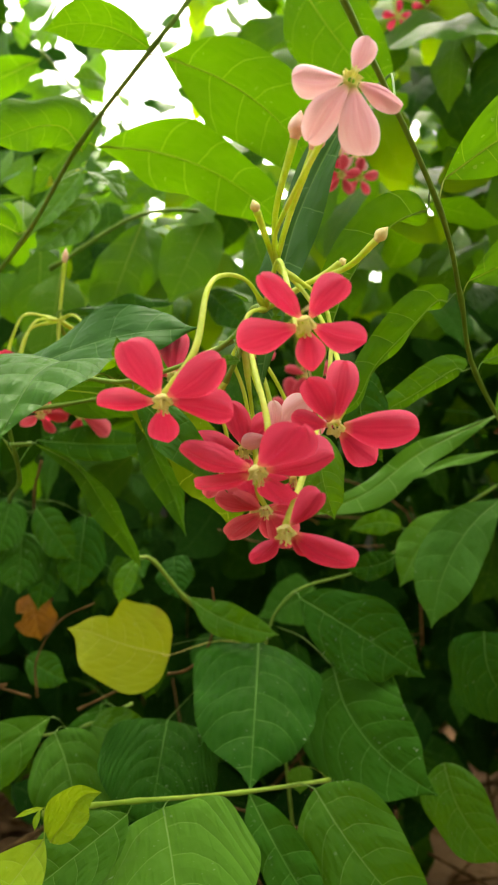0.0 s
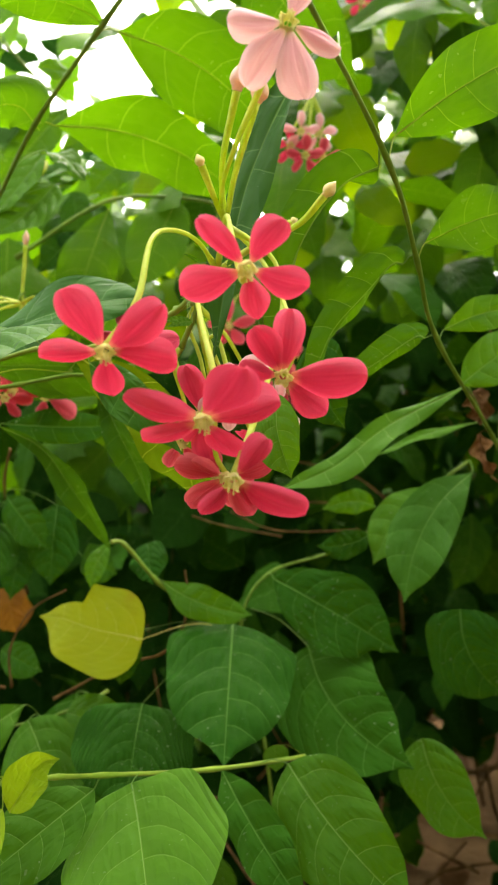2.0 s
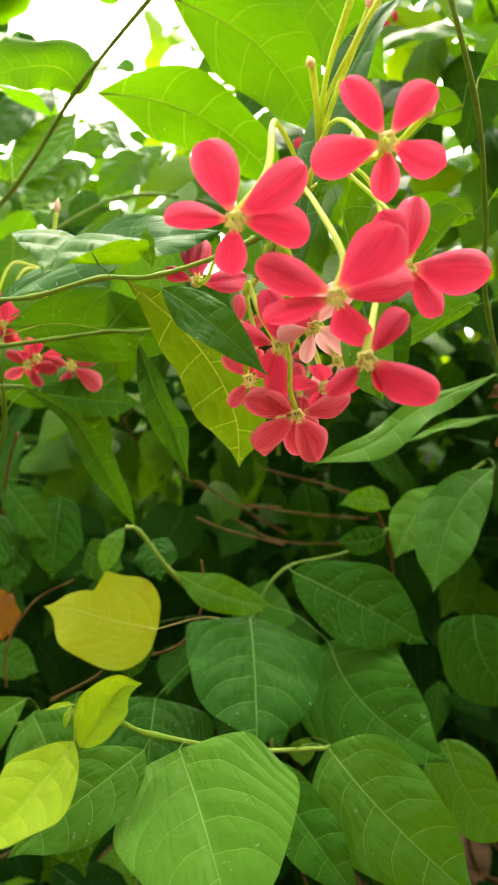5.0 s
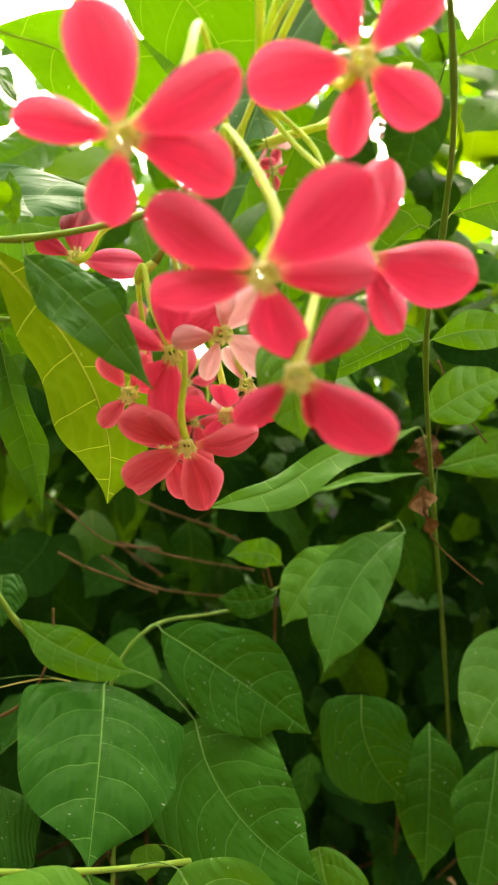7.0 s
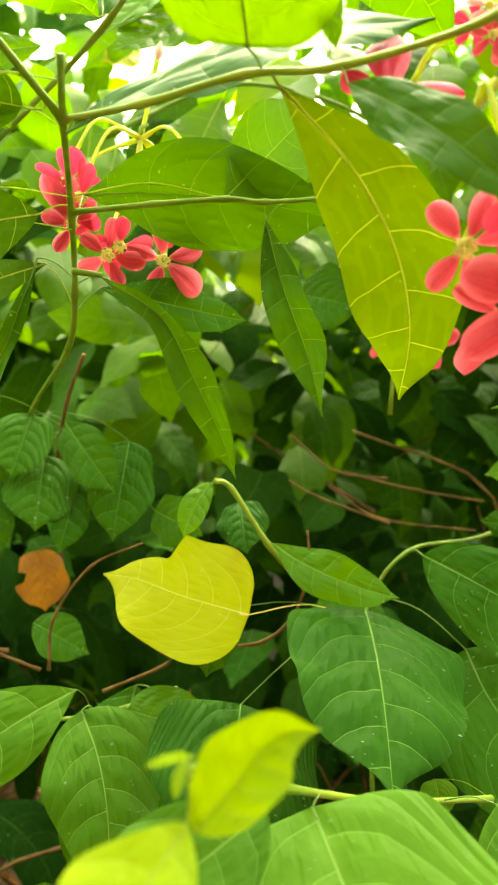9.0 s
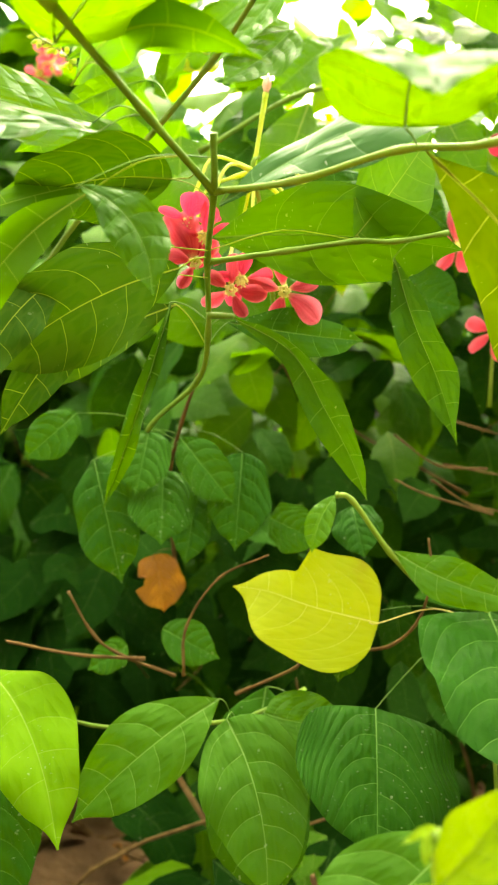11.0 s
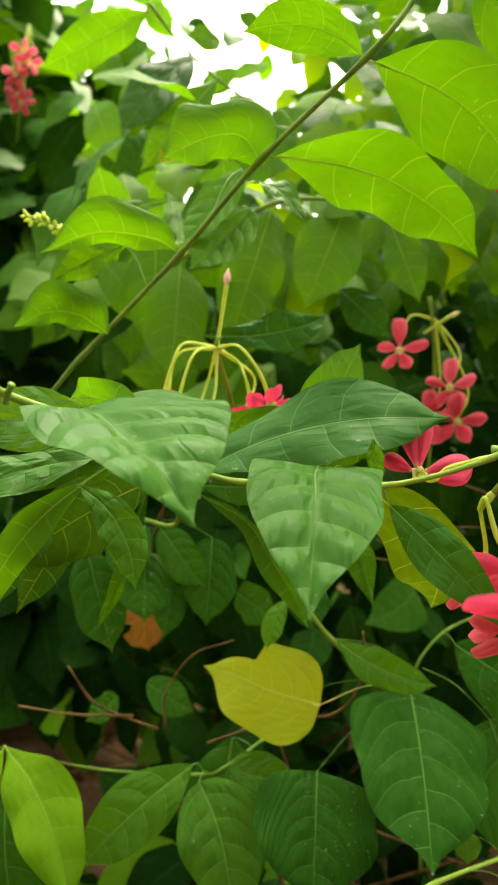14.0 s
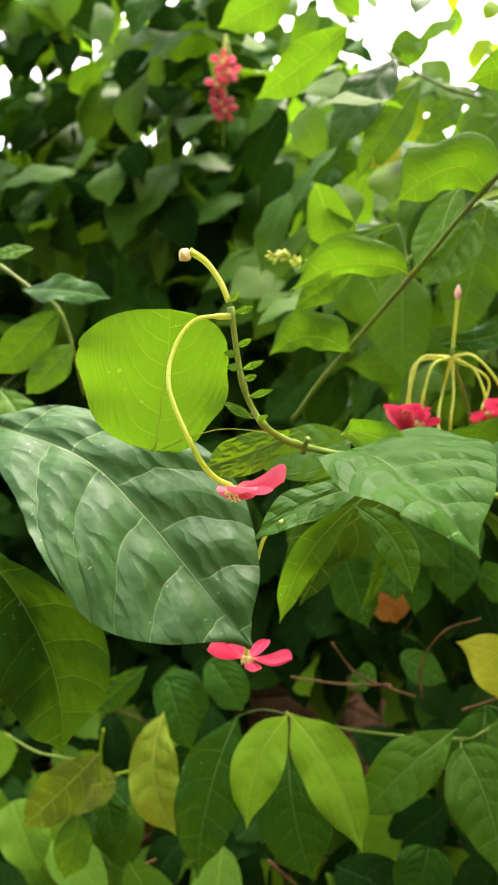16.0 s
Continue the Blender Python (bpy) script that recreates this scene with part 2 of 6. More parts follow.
DRY = leaf_material("dry_brown_leaf", rgb(0.07, 0.035, 0.012), rgb(0.19, 0.10, 0.04), rgb(0.12, 0.07, 0.03), rgb(0.16, 0.07, 0.02), 0.3, 0.9, 0.8, 0.1, 0.08)
RED = petal_material("crimson_petal", rgb(0.60, 0.006, 0.056), rgb(0.88, 0.080, 0.175), rgb(0.72, 0.28, 0.14))
CORAL = petal_material("coral_petal", rgb(0.60, 0.010, 0.046), rgb(0.92, 0.19, 0.26), rgb(0.75, 0.35, 0.2))
PINK = petal_material("pink_petal", rgb(0.86, 0.34, 0.38), rgb(0.96, 0.66, 0.66), rgb(0.88, 0.62, 0.42))
STEM = plain_material("green_stem", rgb(0.12, 0.23, 0.015), rgb(0.18, 0.29, 0.03), 120.0, 0.5, 0.3, 0.0006, 0.0, 0.3, rgb(0.16, 0.22, 0.04))
VINE = plain_material("dark_green_stem", rgb(0.105, 0.215, 0.024), rgb(0.165, 0.285, 0.040), 120.0, 0.5, 0.3, 0.0006, 0.2, 0.15)
TWIG = plain_material("dry_twig", rgb(0.072, 0.042, 0.015), rgb(0.150, 0.092, 0.034), 90.0, 0.85, 0.6, 0.0006, 0.0, 0.08)
TUBE = plain_material("lime_flower_tube", rgb(0.46, 0.61, 0.05), rgb(0.61, 0.71, 0.14), 90.0, 0.45, 0.2, 0.0004, 0.45, 0.3, rgb(0.70, 0.75, 0.28))
ANTHER = plain_material("cream_stamen", rgb(0.74, 0.72, 0.24), rgb(0.84, 0.82, 0.42), 400.0, 0.6, 0.3, 0.0004, 0.45, 0.3, rgb(0.74, 0.64, 0.22))
BUD = plain_material("pale_pink_bud", rgb(0.80, 0.42, 0.33), rgb(0.86, 0.62, 0.45), 120.0, 0.5, 0.3, 0.0005, 0.2)
PALE_BUD = plain_material("pale_yellow_bud", rgb(0.66, 0.60, 0.22), rgb(0.78, 0.70, 0.34), 120.0, 0.5, 0.3, 0.0005, 0.2)
# near black, so that the added walls throw little light back
WALL = plain_material("shade_wall_dark", rgb(0.030, 0.035, 0.025), rgb(0.055, 0.055, 0.042), 5.0, 0.9, 0.5, 0.006)
SOIL = plain_material("dry_soil", rgb(0.062, 0.037, 0.017), rgb(0.135, 0.086, 0.042), 9.0, 0.95, 0.9, 0.012, 0.0, 0.1)


# ---------------------------------------------------------------- tools for growing things
def mesh_of(name, verts, faces, mats, uvs=None, slots=None):
    me = bpy.data.meshes.new(name)
    me.from_pydata([tuple(v) for v in verts], [], faces)
    for m in mats:
        me.materials.append(m)
    if uvs is not None:
        layer = me.uv_layers.new(name="leaf")
        at = np.empty(len(me.loops), dtype=np.int32)
        me.loops.foreach_get("vertex_index", at)
        layer.data.foreach_set("uv", np.asarray(uvs, dtype=np.float32)[at].ravel())
    me.polygons.foreach_set("use_smooth", [True] * len(me.polygons))
    if slots is not None:
        me.polygons.foreach_set("material_index", slots)
    me.update()
    return me


def part(name, me, parent, label="", local=None):
    """Links a mesh as one part under a thing or another part."""
    ob = new(name, me)
    ob.parent = parent
    if local is not None:
        ob.matrix_local = local
    return tagged(ob, label)


def plant(name, base, label, category="plant", group="", kind=""):
    """A growing thing: an Empty at its base, under which its parts hang."""
    ob = new(name)
    ob.empty_display_size = 0.02
    ob.location = base
    return tagged(ob, label, category, group, kind)


def smooth_line(pts, steps=6):
    """A line through the points, rounded off."""
    p = [Vector(q) for q in pts]
    if len(p) < 3:
        return [p[0].lerp(p[-1], i / steps) for i in range(steps + 1)]
    p = [p[0] * 2 - p[1], *p, p[-1] * 2 - p[-2]]
    made = []
    for a, b, c, d in zip(p, p[1:], p[2:], p[3:]):
        for i in range(steps):
            t = i / steps
            made.append(0.5 * (2 * b + (c - a) * t + (2 * a - 5 * b + 4 * c - d) * t * t + (3 * b - a - 3 * c + d) * t**3))
    return [*made, p[-2]]


def tube_data(line, radii, sides=8, start=0):
    """Rings along a line: points, faces."""
    verts, faces, ref = [], [], None
    for i, q in enumerate(line):
        ahead = (line[min(i + 1, len(line) - 1)] - line[max(i - 1, 0)]).normalized()
        ref = ahead.orthogonal() if ref is None else (ref - ahead * ref.dot(ahead))
        ref.normalize()
        other = ahead.cross(ref)
        for k in range(sides):
            a = math.tau * k / sides
            verts.append(q + (ref * math.cos(a) + other * math.sin(a)) * radii[i])
    for i in range(len(line) - 1):
        for k in range(sides):
            a, b = start + i * sides + k, start + i * sides + (k + 1) % sides
            faces.append((a, b, b + sides, a + sides))
    faces.append(tuple(start + k for k in range(sides))[::-1])
    faces.append(tuple(start + (len(line) - 1) * sides + k for k in range(sides)))
    return verts, faces


def stem(parent, mat, pts, r0, r1, name="stem", label="", knots=0.35, sides=8):
    """A stem through the points, with swollen nodes at them."""
    line = smooth_line(pts)
    at = parent.matrix_world.translation if parent.parent else parent.location
    radii = []
    for i in range(len(line)):
        f = i / (len(line) - 1)
        node = max(0.0, 1 - abs((i % 6) - (6 if i % 6 > 3 else 0)) / 1.2) if len(pts) > 2 else 0.0
        radii.append((r0 + (r1 - r0) * f) * (1 + knots * node + (0.28 if mat == TWIG else 0.06) * noise.noise(line[i] * 160)))
    verts, faces = tube_data([q - at for q in line], radii, sides)
    return part(name, mesh_of(name, verts, faces, [mat]), parent, label)


def outline(v, peak, foot=0.62):
    """Half width of a leaf along its length, 1 at the peak, with a drawn-out tip."""
    if v < peak:
        return math.sin(math.pi / 2 * (v / peak) ** foot) ** 0.85
    s = (v - peak) / (1 - peak)
    q = max(0.0, min(1.0, (s - 0.66) / 0.28))
    return max(0.0, 1 - s**2.0) * (1 - 0.45 * q * q * (3 - 2 * q)) + 0.02 * s * (1 - s)


count = [0]


def quilted(v, x, size, u):
    """Skin raised between the sunken side veins, 0 on a vein and about 1 between two."""
    near = (v - 0.22 * abs(x) / size - 11.0 * abs(x / size) ** 3) * 6.0 + (0.17 if u > 0 else -0.17)
    return abs(math.cos(math.pi * near)) ** 0.9 * min(1.0, abs(u) * 5) * (1 - u**4)


# how deep the skin sinks at the side veins, against the leaf's length
QUILT = {"sheen_mature_leaf": 0.0055, "mature_leaf": 0.0060, "fresh_leaf": 0.0060, "leaf_underside": -0.0050, "old_leaf_underside": -0.0055, "shaded_underside": -0.0055, "lime_leaf": 0.0035, "ageing_yellow_leaf": 0.0035, "mottled_leaf": 0.0070}


def blade_data(mid, face0, face1, right, left, peak, fold, curl, wave, seed, quilt, blunt=False, nick=(), foot=None, rows=60, half=10):
    """Points, faces and leaf coordinates of a blade along a bent midrib, its two halves folded and rolled each in its own way.
    The right half lies on the right hand of one who walks from base to tip on the upper side."""
    rnd = random.Random(seed)
    line = smooth_line(mid, 12)
    reach = [0.0]
    for a, b in zip(line, line[1:]):
        reach.append(reach[-1] + (b - a).length)
    size = reach[-1]
    face0, face1 = Vector(face0).normalized(), Vector(face1).normalized()
    p1, p2, p3 = (rnd.uniform(0, 6.3) for _ in range(3))
    f1, f2 = rnd.uniform(5, 8), rnd.uniform(9, 14)
    if foot is None:
        foot = 0.47 + 0.65 * max(0.0, min(1.0, (0.64 - (right + left) / size) / 0.2))
    verts, uvs, faces, k = [], [], [], 0
    for i in range(rows + 1):
        v = i / rows
        while k < len(line) - 2 and reach[k + 1] < v * size:
            k += 1
        step = max(1e-9, reach[k + 1] - reach[k])
        here = line[k].lerp(line[k + 1], min(1.0, (v * size - reach[k]) / step))
        lo, hi = max(0, k - 4), min(len(line) - 1, k + 5)
        along = (line[hi] - line[lo]).normalized()
        face = face0.lerp(face1, v)
        face = (face - along * face.dot(along)).normalized()
        across = along.cross(face)
        swell = 4 * v * (1 - v)
        full = outline(v, peak, foot) * (1 + 0.035 * math.sin(11 * v + p3))
        if blunt and v > peak:
            full = math.sqrt(max(0.0, 1 - ((v - peak) / (1 - peak)) ** 2.6))
        row = []
        for side, reachout, bend, roll in ((-1, left, fold[1], curl[1]), (1, right, fold[0], curl[0])):
            w = max(0.02 * reachout, reachout * full)
            for hand, v0, v1, deep in nick:
                if hand == side and v0 < v < v1:
                    w *= 1 - deep * min(1.0, (v - v0) / 0.04, (v1 - v) / 0.04)
            at, pts = here.copy(), []
            for j in range(1, half + 1):
                u = j / half
                a = bend * min(1.0, swell * 2 + 0.15) + roll * u * u
                out = across * side * math.cos(a) + face * math.sin(a)
                at = at + out * w / half
                edge = 1 + 0.03 * math.sin(f2 * v + p1 + (2 if side > 0 else 0))
                x = side * u * w
                lift = quilt * size * quilted(v, x, size, side * u) + wave * size * u * u * math.sin(f1 * v * 2 + p1 + (p2 if side > 0 else 0)) * swell
                normal = face * math.cos(a) - across * side * math.sin(a)
                pts.append((here + (at - here) * edge + normal * lift, (0.5 + x / size, v)))
            row.append(pts)
        for p, uv in [*reversed(row[0]), (here, (0.5, v)), *row[1]]:
            verts.append(p)
            uvs.append(uv)
    cols = 2 * half + 1
    for i in range(rows):
        for j in range(cols - 1):
            a = i * cols + j
            faces.append((a, a + 1, a + 1 + cols, a + cols))
    return verts, faces, uvs


def blade(parent, mat, mid, face0, face1, right, left, peak=0.42, fold=(0.12, 0.12), curl=(0.0, 0.0), wave=0.02, root=None, label="", quilt=None, blunt=False, nick=(), foot=None):
    """A leaf on a bent midrib, with its raised rib and its stalk, as one part."""
    count[0] += 1
    at = parent.location
    rows, half = 60, 10
    mid = [Vector(q) - at for q in mid]
    deep = QUILT.get(mat.name, 0.002) if quilt is None else quilt
    verts, faces, uvs = blade_data(mid, face0, face1, right, left, peak, fold, curl, wave, count[0], deep, blunt, nick, foot, rows, half)
    slots = [0] * len(faces)
    spine = [verts[i * (2 * half + 1) + half] for i in range(0, rows - 3, 3)]
    size = sum((b - a).length for a, b in zip(spine, spine[1:]))
    face_v = Vector(face0).normalized()
    r = (0.0065 * size + 0.0002) * 0.32
    rib, ribf = tube_data([q - face_v * r * 0.5 for q in spine], [r * (1 - 0.8 * i / len(spine)) for i in range(len(spine))], 5, len(verts))
    verts, faces, uvs = verts + rib, faces + ribf, uvs + [(0.5, 0.5)] * len(rib)
    slots += [1] * len(ribf)
    if root is not None:
        a, b = Vector(root) - at, mid[0]
        line = smooth_line([a, a.lerp(b, 0.5) + Vector((0, 0, 0.1 * (a - b).length)), b, mid[0].lerp(mid[1], 0.15)], 4)
        st, stf = tube_data(line, [r * 1.25] * len(line), 6, len(verts))
        verts, faces, uvs = verts + st, faces + stf, uvs + [(0.5, 0.5)] * len(st)
        slots += [1] * len(stf)
    return part("leaf", mesh_of("leaf", verts, faces, [mat, RIB[mat.name]], uvs, slots), parent, label)


def leaf(parent, mat, base, tip, face, width, peak=0.42, bow=0.0, sag=0.06, fold=0.12, wave=0.03, root=None, label="", cut=0.0):
    """A leaf whose midrib bows evenly from base to tip."""
    base, tip = Vector(base), Vector(tip)
    way = (tip - base).normalized()
    face = Vector(face)
    face = (face - way * face.dot(way)).normalized()
    across, size = way.cross(face), (tip - base).length
    mid = [base + (tip - base) * v + (across * bow + face * sag) * size * 4 * v * (1 - v) for v in (0.0, 0.25, 0.5, 0.75, 1.0)]
    roll = 0.25 * math.sin(37.0 * base.x + 91.0 * tip.z)
    nick = ((1, cut - 0.06, cut + 0.06, 0.4),) if cut else ()
    return blade(parent, mat, mid, face, face, width / 2, width / 2, peak, (fold, fold), (-0.15 + roll, -0.15 - roll), wave, root, label, nick=nick)


def plain_blade(width, peak, bow, sag, fold, seed):
    """A coarser blade one unit long along x, its face to z, for the mass of the hedge."""
    mid = [Vector((v, -bow * 4 * v * (1 - v), sag * 4 * v * (1 - v))) for v in (0.0, 0.33, 0.67, 1.0)]
    return blade_data(mid, (0, 0, 1), (0, 0, 1), width / 2, width / 2, peak, (fold, fold), (-0.2, -0.2), 0.03, seed, 0.0, rows=10, half=2)


RIB = {
    "mature_leaf": plain_material("midrib_green", rgb(0.10, 0.22, 0.035), rgb(0.15, 0.28, 0.055), 90.0, 0.5, 0.2, 0.0003, 0.3, 0.2, rgb(0.2, 0.34, 0.1)),
    "leaf_underside": plain_material("midrib_yellow_green", rgb(0.26, 0.36, 0.04), rgb(0.34, 0.43, 0.06), 90.0, 0.55, 0.2, 0.0003, 0.55, 0.2, rgb(0.45, 0.52, 0.1)),
    "ageing_yellow_leaf": plain_material("midrib_yellow", rgb(0.45, 0.42, 0.08), rgb(0.55, 0.50, 0.12), 90.0, 0.55, 0.2, 0.0003, 0.2),
    "withered_leaf": TWIG,
    "dry_brown_leaf": TWIG,
}
RIB["old_leaf_underside"] = RIB["leaf_underside"]
RIB["lime_leaf"] = RIB["leaf_underside"]
RIB["sheen_mature_leaf"] = RIB["sunlit_mature_leaf"] = RIB["hanging_leaf"] = RIB["glossy_mature_leaf"] = RIB["mature_leaf"]
RIB["fresh_leaf"] = RIB["mature_leaf"]
RIB["shaded_underside"] = RIB["leaf_underside"]
RIB["mottled_leaf"] = RIB["ageing_yellow_leaf"]
RIB["young_leaf"] = RIB["leaf_underside"]


def petal_mesh(name, mat, seed, broad=0.6):
    """A rounded spoon-shaped petal one unit long, from the origin along x, its face to z."""
    rnd = random.Random(seed)
    rows, half = 20, 8
    verts, uvs, faces = [], [], []
    cup, back, twist, lean = rnd.uniform(-0.6, 0.8), rnd.uniform(0.02, 0.34), rnd.uniform(-0.45, 0.45), rnd.uniform(-0.07, 0.07)
    ph = rnd.uniform(0, 6)
    for i in range(rows + 1):
        v = math.sin(math.pi / 2 * i / rows) ** 1.15
        if v < 0.62:
            w = broad / 2 * (0.20 + 0.80 * math.sin(math.pi / 2 * v / 0.62) ** 1.15)
        else:
            w = broad / 2 * math.sqrt(max(0.0, 1 - ((v - 0.62) / 0.38) ** 2.2))
        w = max(w, 0.01)
        for j in range(-half, half + 1):
            u = j / half
            y = u * w + lean * math.sin(math.pi * v)
            z = 0.10 * math.sin(v * 2.4) - back * v * v + cup * u * u * w + twist * u * w * v + 0.035 * math.sin(8 * v + ph + 2 * u) * abs(u) * v + 0.014 * math.sin(7 * u + ph) * v - 0.5 * abs(u) ** 3.5 * w - 0.03 * math.exp(-(u * 7) ** 2) * math.sin(math.pi * v)
            verts.append((v, y, z))
            uvs.append((0.5 + 0.5 * u, v))
    cols = 2 * half + 1
    for i in range(rows):
        for j in range(cols - 1):
            a = i * cols + j
            faces.append((a, a + 1, a + 1 + cols, a + cols))
    return mesh_of(name, verts, faces, [mat], uvs)


PETALS = {m.name: [petal_mesh("petal", m, 40 + k, (0.54, 0.60, 0.64, 0.56, 0.61)[k]) for k in range(5)] for m in (RED, CORAL, PINK)}


def ball(centre, ax, r, long, verts, faces, slots, slot, sides=6, rings=5):
    """A small egg-shaped bead along ax."""
    ax = Vector(ax).normalized()
    line = [Vector(centre) + ax * long * (i / rings - 0.5) for i in range(rings + 1)]
    v, f = tube_data(line, [max(0.12, math.sin(math.pi * (0.06 + 0.88 * i / rings))) * r for i in range(rings + 1)], sides, len(verts))
    verts += v
    faces += f
    slots += [slot] * len(f)


def stamens_mesh():
    """A ring of ten fine filaments with anthers round a style, on the z axis."""
    rnd = random.Random(5)
    verts, faces, slots = [], [], []
    for k in range(10):
        a = math.tau * k / 10 + rnd.uniform(-0.15, 0.15)
        out, long = (0.0012, 0.0040) if k % 2 else (0.0022, 0.0026)
        foot = Vector((math.cos(a) * 0.0012, math.sin(a) * 0.0012, 0.0))
        top = Vector((math.cos(a) * out, math.sin(a) * out, long * rnd.uniform(0.85, 1.1)))
        v, f = tube_data([foot, foot.lerp(top, 0.5) * 1.02, top], [0.00017] * 3, 4, len(verts))
        verts += v
        faces += f
        slots += [0] * len(f)
        ball(top, (math.cos(a), math.sin(a), 0.4), 0.00034, 0.0010, verts, faces, slots, 1, 5, 4)
    v, f = tube_data([Vector((0, 0, 0)), Vector((0.0003, 0, 0.002)), Vector((0.0005, 0.0002, 0.0048))], [0.00028] * 3, 4, len(verts))
    return mesh_of("stamens", verts + v, faces + f, [ANTHER, ANTHER], None, slots + [0] * len(f))


def throat_mesh():
    """The star-shaped mouth of the flower tube."""
    verts, faces = [], []
    for ring, (r, z) in enumerate(((0.0009, -0.0008), (0.0016, 0.0004), (0.0020, 0.0009), (0.0024, 0.0004), (0.0016, -0.0016))):
        for k in range(20):
            a = math.tau * k / 20
            q = r * (1 + (0.22 * math.cos(5 * a) if ring in (2, 3) else 0))
            verts.append((q * math.cos(a), q * math.sin(a), z))
    for ring in range(4):
        for k in range(20):
            a, b = ring * 20 + k, ring * 20 + (k + 1) % 20
            faces.append((a, b, b + 20, a + 20))
    return mesh_of("throat", verts, faces, [ANTHER])


STAMENS, THROAT = stamens_mesh(), throat_mesh()


def flower(parent, mat, centre, face, turns, sizes, tube, label=""):
    """A flower on its long tube: five petals turned as given round the mouth, throat and stamens."""
    count[0] += 1
    rnd = random.Random(900 + count[0])
    at = parent.location
    centre, face = Vector(centre), Vector(face).normalized()
    u = (Vector((1, 0, 0)) - face * face.x).normalized()
    w = face.cross(u)
    line = smooth_line([q for q in [centre - face * 0.001, *tube]], 6)
    n = len(line) - 1
    radii = [0.0011 - 0.0004 * min(1, i / n * 2.2) + (0.0004 if i > n - 3 else 0) for i in range(n + 1)]
    verts, faces = tube_data([q - at for q in line], radii, 8)
    body = part("flower", mesh_of("flower_tube", verts, faces, [TUBE]), parent, label)
    frame_of = Matrix((u, w, face)).transposed().to_4x4()
    here = Matrix.Translation(centre - at) @ frame_of
    part("throat", THROAT, body, "", here @ pose(0, 0, 0.0009))
    part("stamen_ring", STAMENS, body, "cream yellow stamens", here @ pose(0, 0, 0, rnd.uniform(-8, 8), rnd.uniform(-8, 8), rnd.uniform(0, 70)))
    for k, (a, s) in enumerate(zip(turns, sizes)):
        me = PETALS[mat.name][(k + count[0]) % 5]
        m = here @ pose(0, 0, 0.0002 * k, 0, 0, a) @ pose(0.0022, 0, 0.0003, rnd.uniform(-9, 9), -rnd.uniform(-4, 10), 0) @ Matrix.Diagonal((s - 0.002, s - 0.002, s - 0.002, 1))
        part("petal", me, body, "", m)
    return body


def bud(parent, mat, tip, tube, r=0.0028, long=0.011, label=""):
    """A closed bud on its tube; tube runs from the bud's foot to the stalk."""
    at = parent.location
    line = [q - at for q in smooth_line(tube, 6)]
    n = len(line) - 1
    verts, faces = tube_data(line, [0.0012 - 0.0003 * min(1, i / n * 2) for i in range(n + 1)], 8)
    slots = [1] * len(faces)
    way = Vector(tip) - Vector(tube[0])
    rings, head = 9, []
    prof = (0.55, 0.62, 0.85, 1.0, 1.0, 0.92, 0.78, 0.55, 0.3, 0.08)
    v, f = tube_data([line[0] + way * (i / rings) for i in range(rings + 1)], [r * q for q in prof], 10, len(verts))
    return part("bud", mesh_of("bud", verts + v, faces + f, [mat, TUBE], None, slots + [0] * len(f)), parent, label)


# ---------------------------------------------------------------- ground
def soil_sheet():
    """One sheet of uneven dry soil, fine under the hedge and coarse towards the horizon."""
    verts, faces = [], []
    xs = [-400, -60, -12, -5, *[-3 + 0.15 * i for i in range(41)], 5, 12, 60, 400]
    for y in xs:
        for x in xs:
            near = 1.0 if abs(x) < 4 and abs(y) < 4 else 0.0
            verts.append((x, y + 0.8, 0.25 * near + near * (0.05 * noise.noise(Vector((x, y, 0)) * 1.7) + 0.03 * noise.noise(Vector((x, y, 4)) * 6))))
    n = len(xs)
    for i in range(n - 1):
        for j in range(n - 1):
            a = i * n + j
            faces.append((a, a + 1, a + 1 + n, a + n))
    return mesh_of("ground", verts, faces, [SOIL])


tagged(new("ground", soil_sheet()), "dry brown soil under the hedge", "ground", kind="structure")


def shade_wall(name, y, high):
    """A plain unseen wall, added to keep sky light off the leaves."""
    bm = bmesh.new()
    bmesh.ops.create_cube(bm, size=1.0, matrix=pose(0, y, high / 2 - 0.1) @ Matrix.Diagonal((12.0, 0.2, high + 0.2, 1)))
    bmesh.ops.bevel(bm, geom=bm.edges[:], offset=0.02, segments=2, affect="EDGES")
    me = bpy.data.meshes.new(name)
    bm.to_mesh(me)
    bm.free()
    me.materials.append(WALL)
    return tagged(new(name, me), "unseen plain dark wall added to block light", "wall", kind="structure")


shade_wall("shade_wall_south", -1.45, 2.7)
shade_wall("shade_wall_north", 2.6, 1.3)

# the flowering branch with its hanging clusters

BR = plant("flowering_branch", (-0.1148, 0.39, 0.7949), "green creeper branch with hanging clusters of crimson and pink flowers", "plant")
stem(BR, VINE, [(-0.1851, 0.62, 0.7349), (-0.1522, 0.52, 0.7645), (-0.1209, 0.43, 0.7789), (-0.1144, 0.4, 0.7936), (-0.1133, 0.3764, 0.8138), (-0.1078, 0.329, 0.822), (-0.1075, 0.318, 0.8336)], 0.0011, 0.0009, "stem", "dark green main stem")
stem(BR, STEM, [(-0.1078, 0.329, 0.822), (-0.0857, 0.31, 0.819), (-0.0619, 0.3, 0.8234), (-0.0417, 0.2902, 0.8219), (-0.0105, 0.283, 0.8325), (0.0016, 0.275, 0.8452), (0.0054, 0.268, 0.8437), (0.0085, 0.262, 0.8569)], 0.0009, 0.0008, "side_stem")
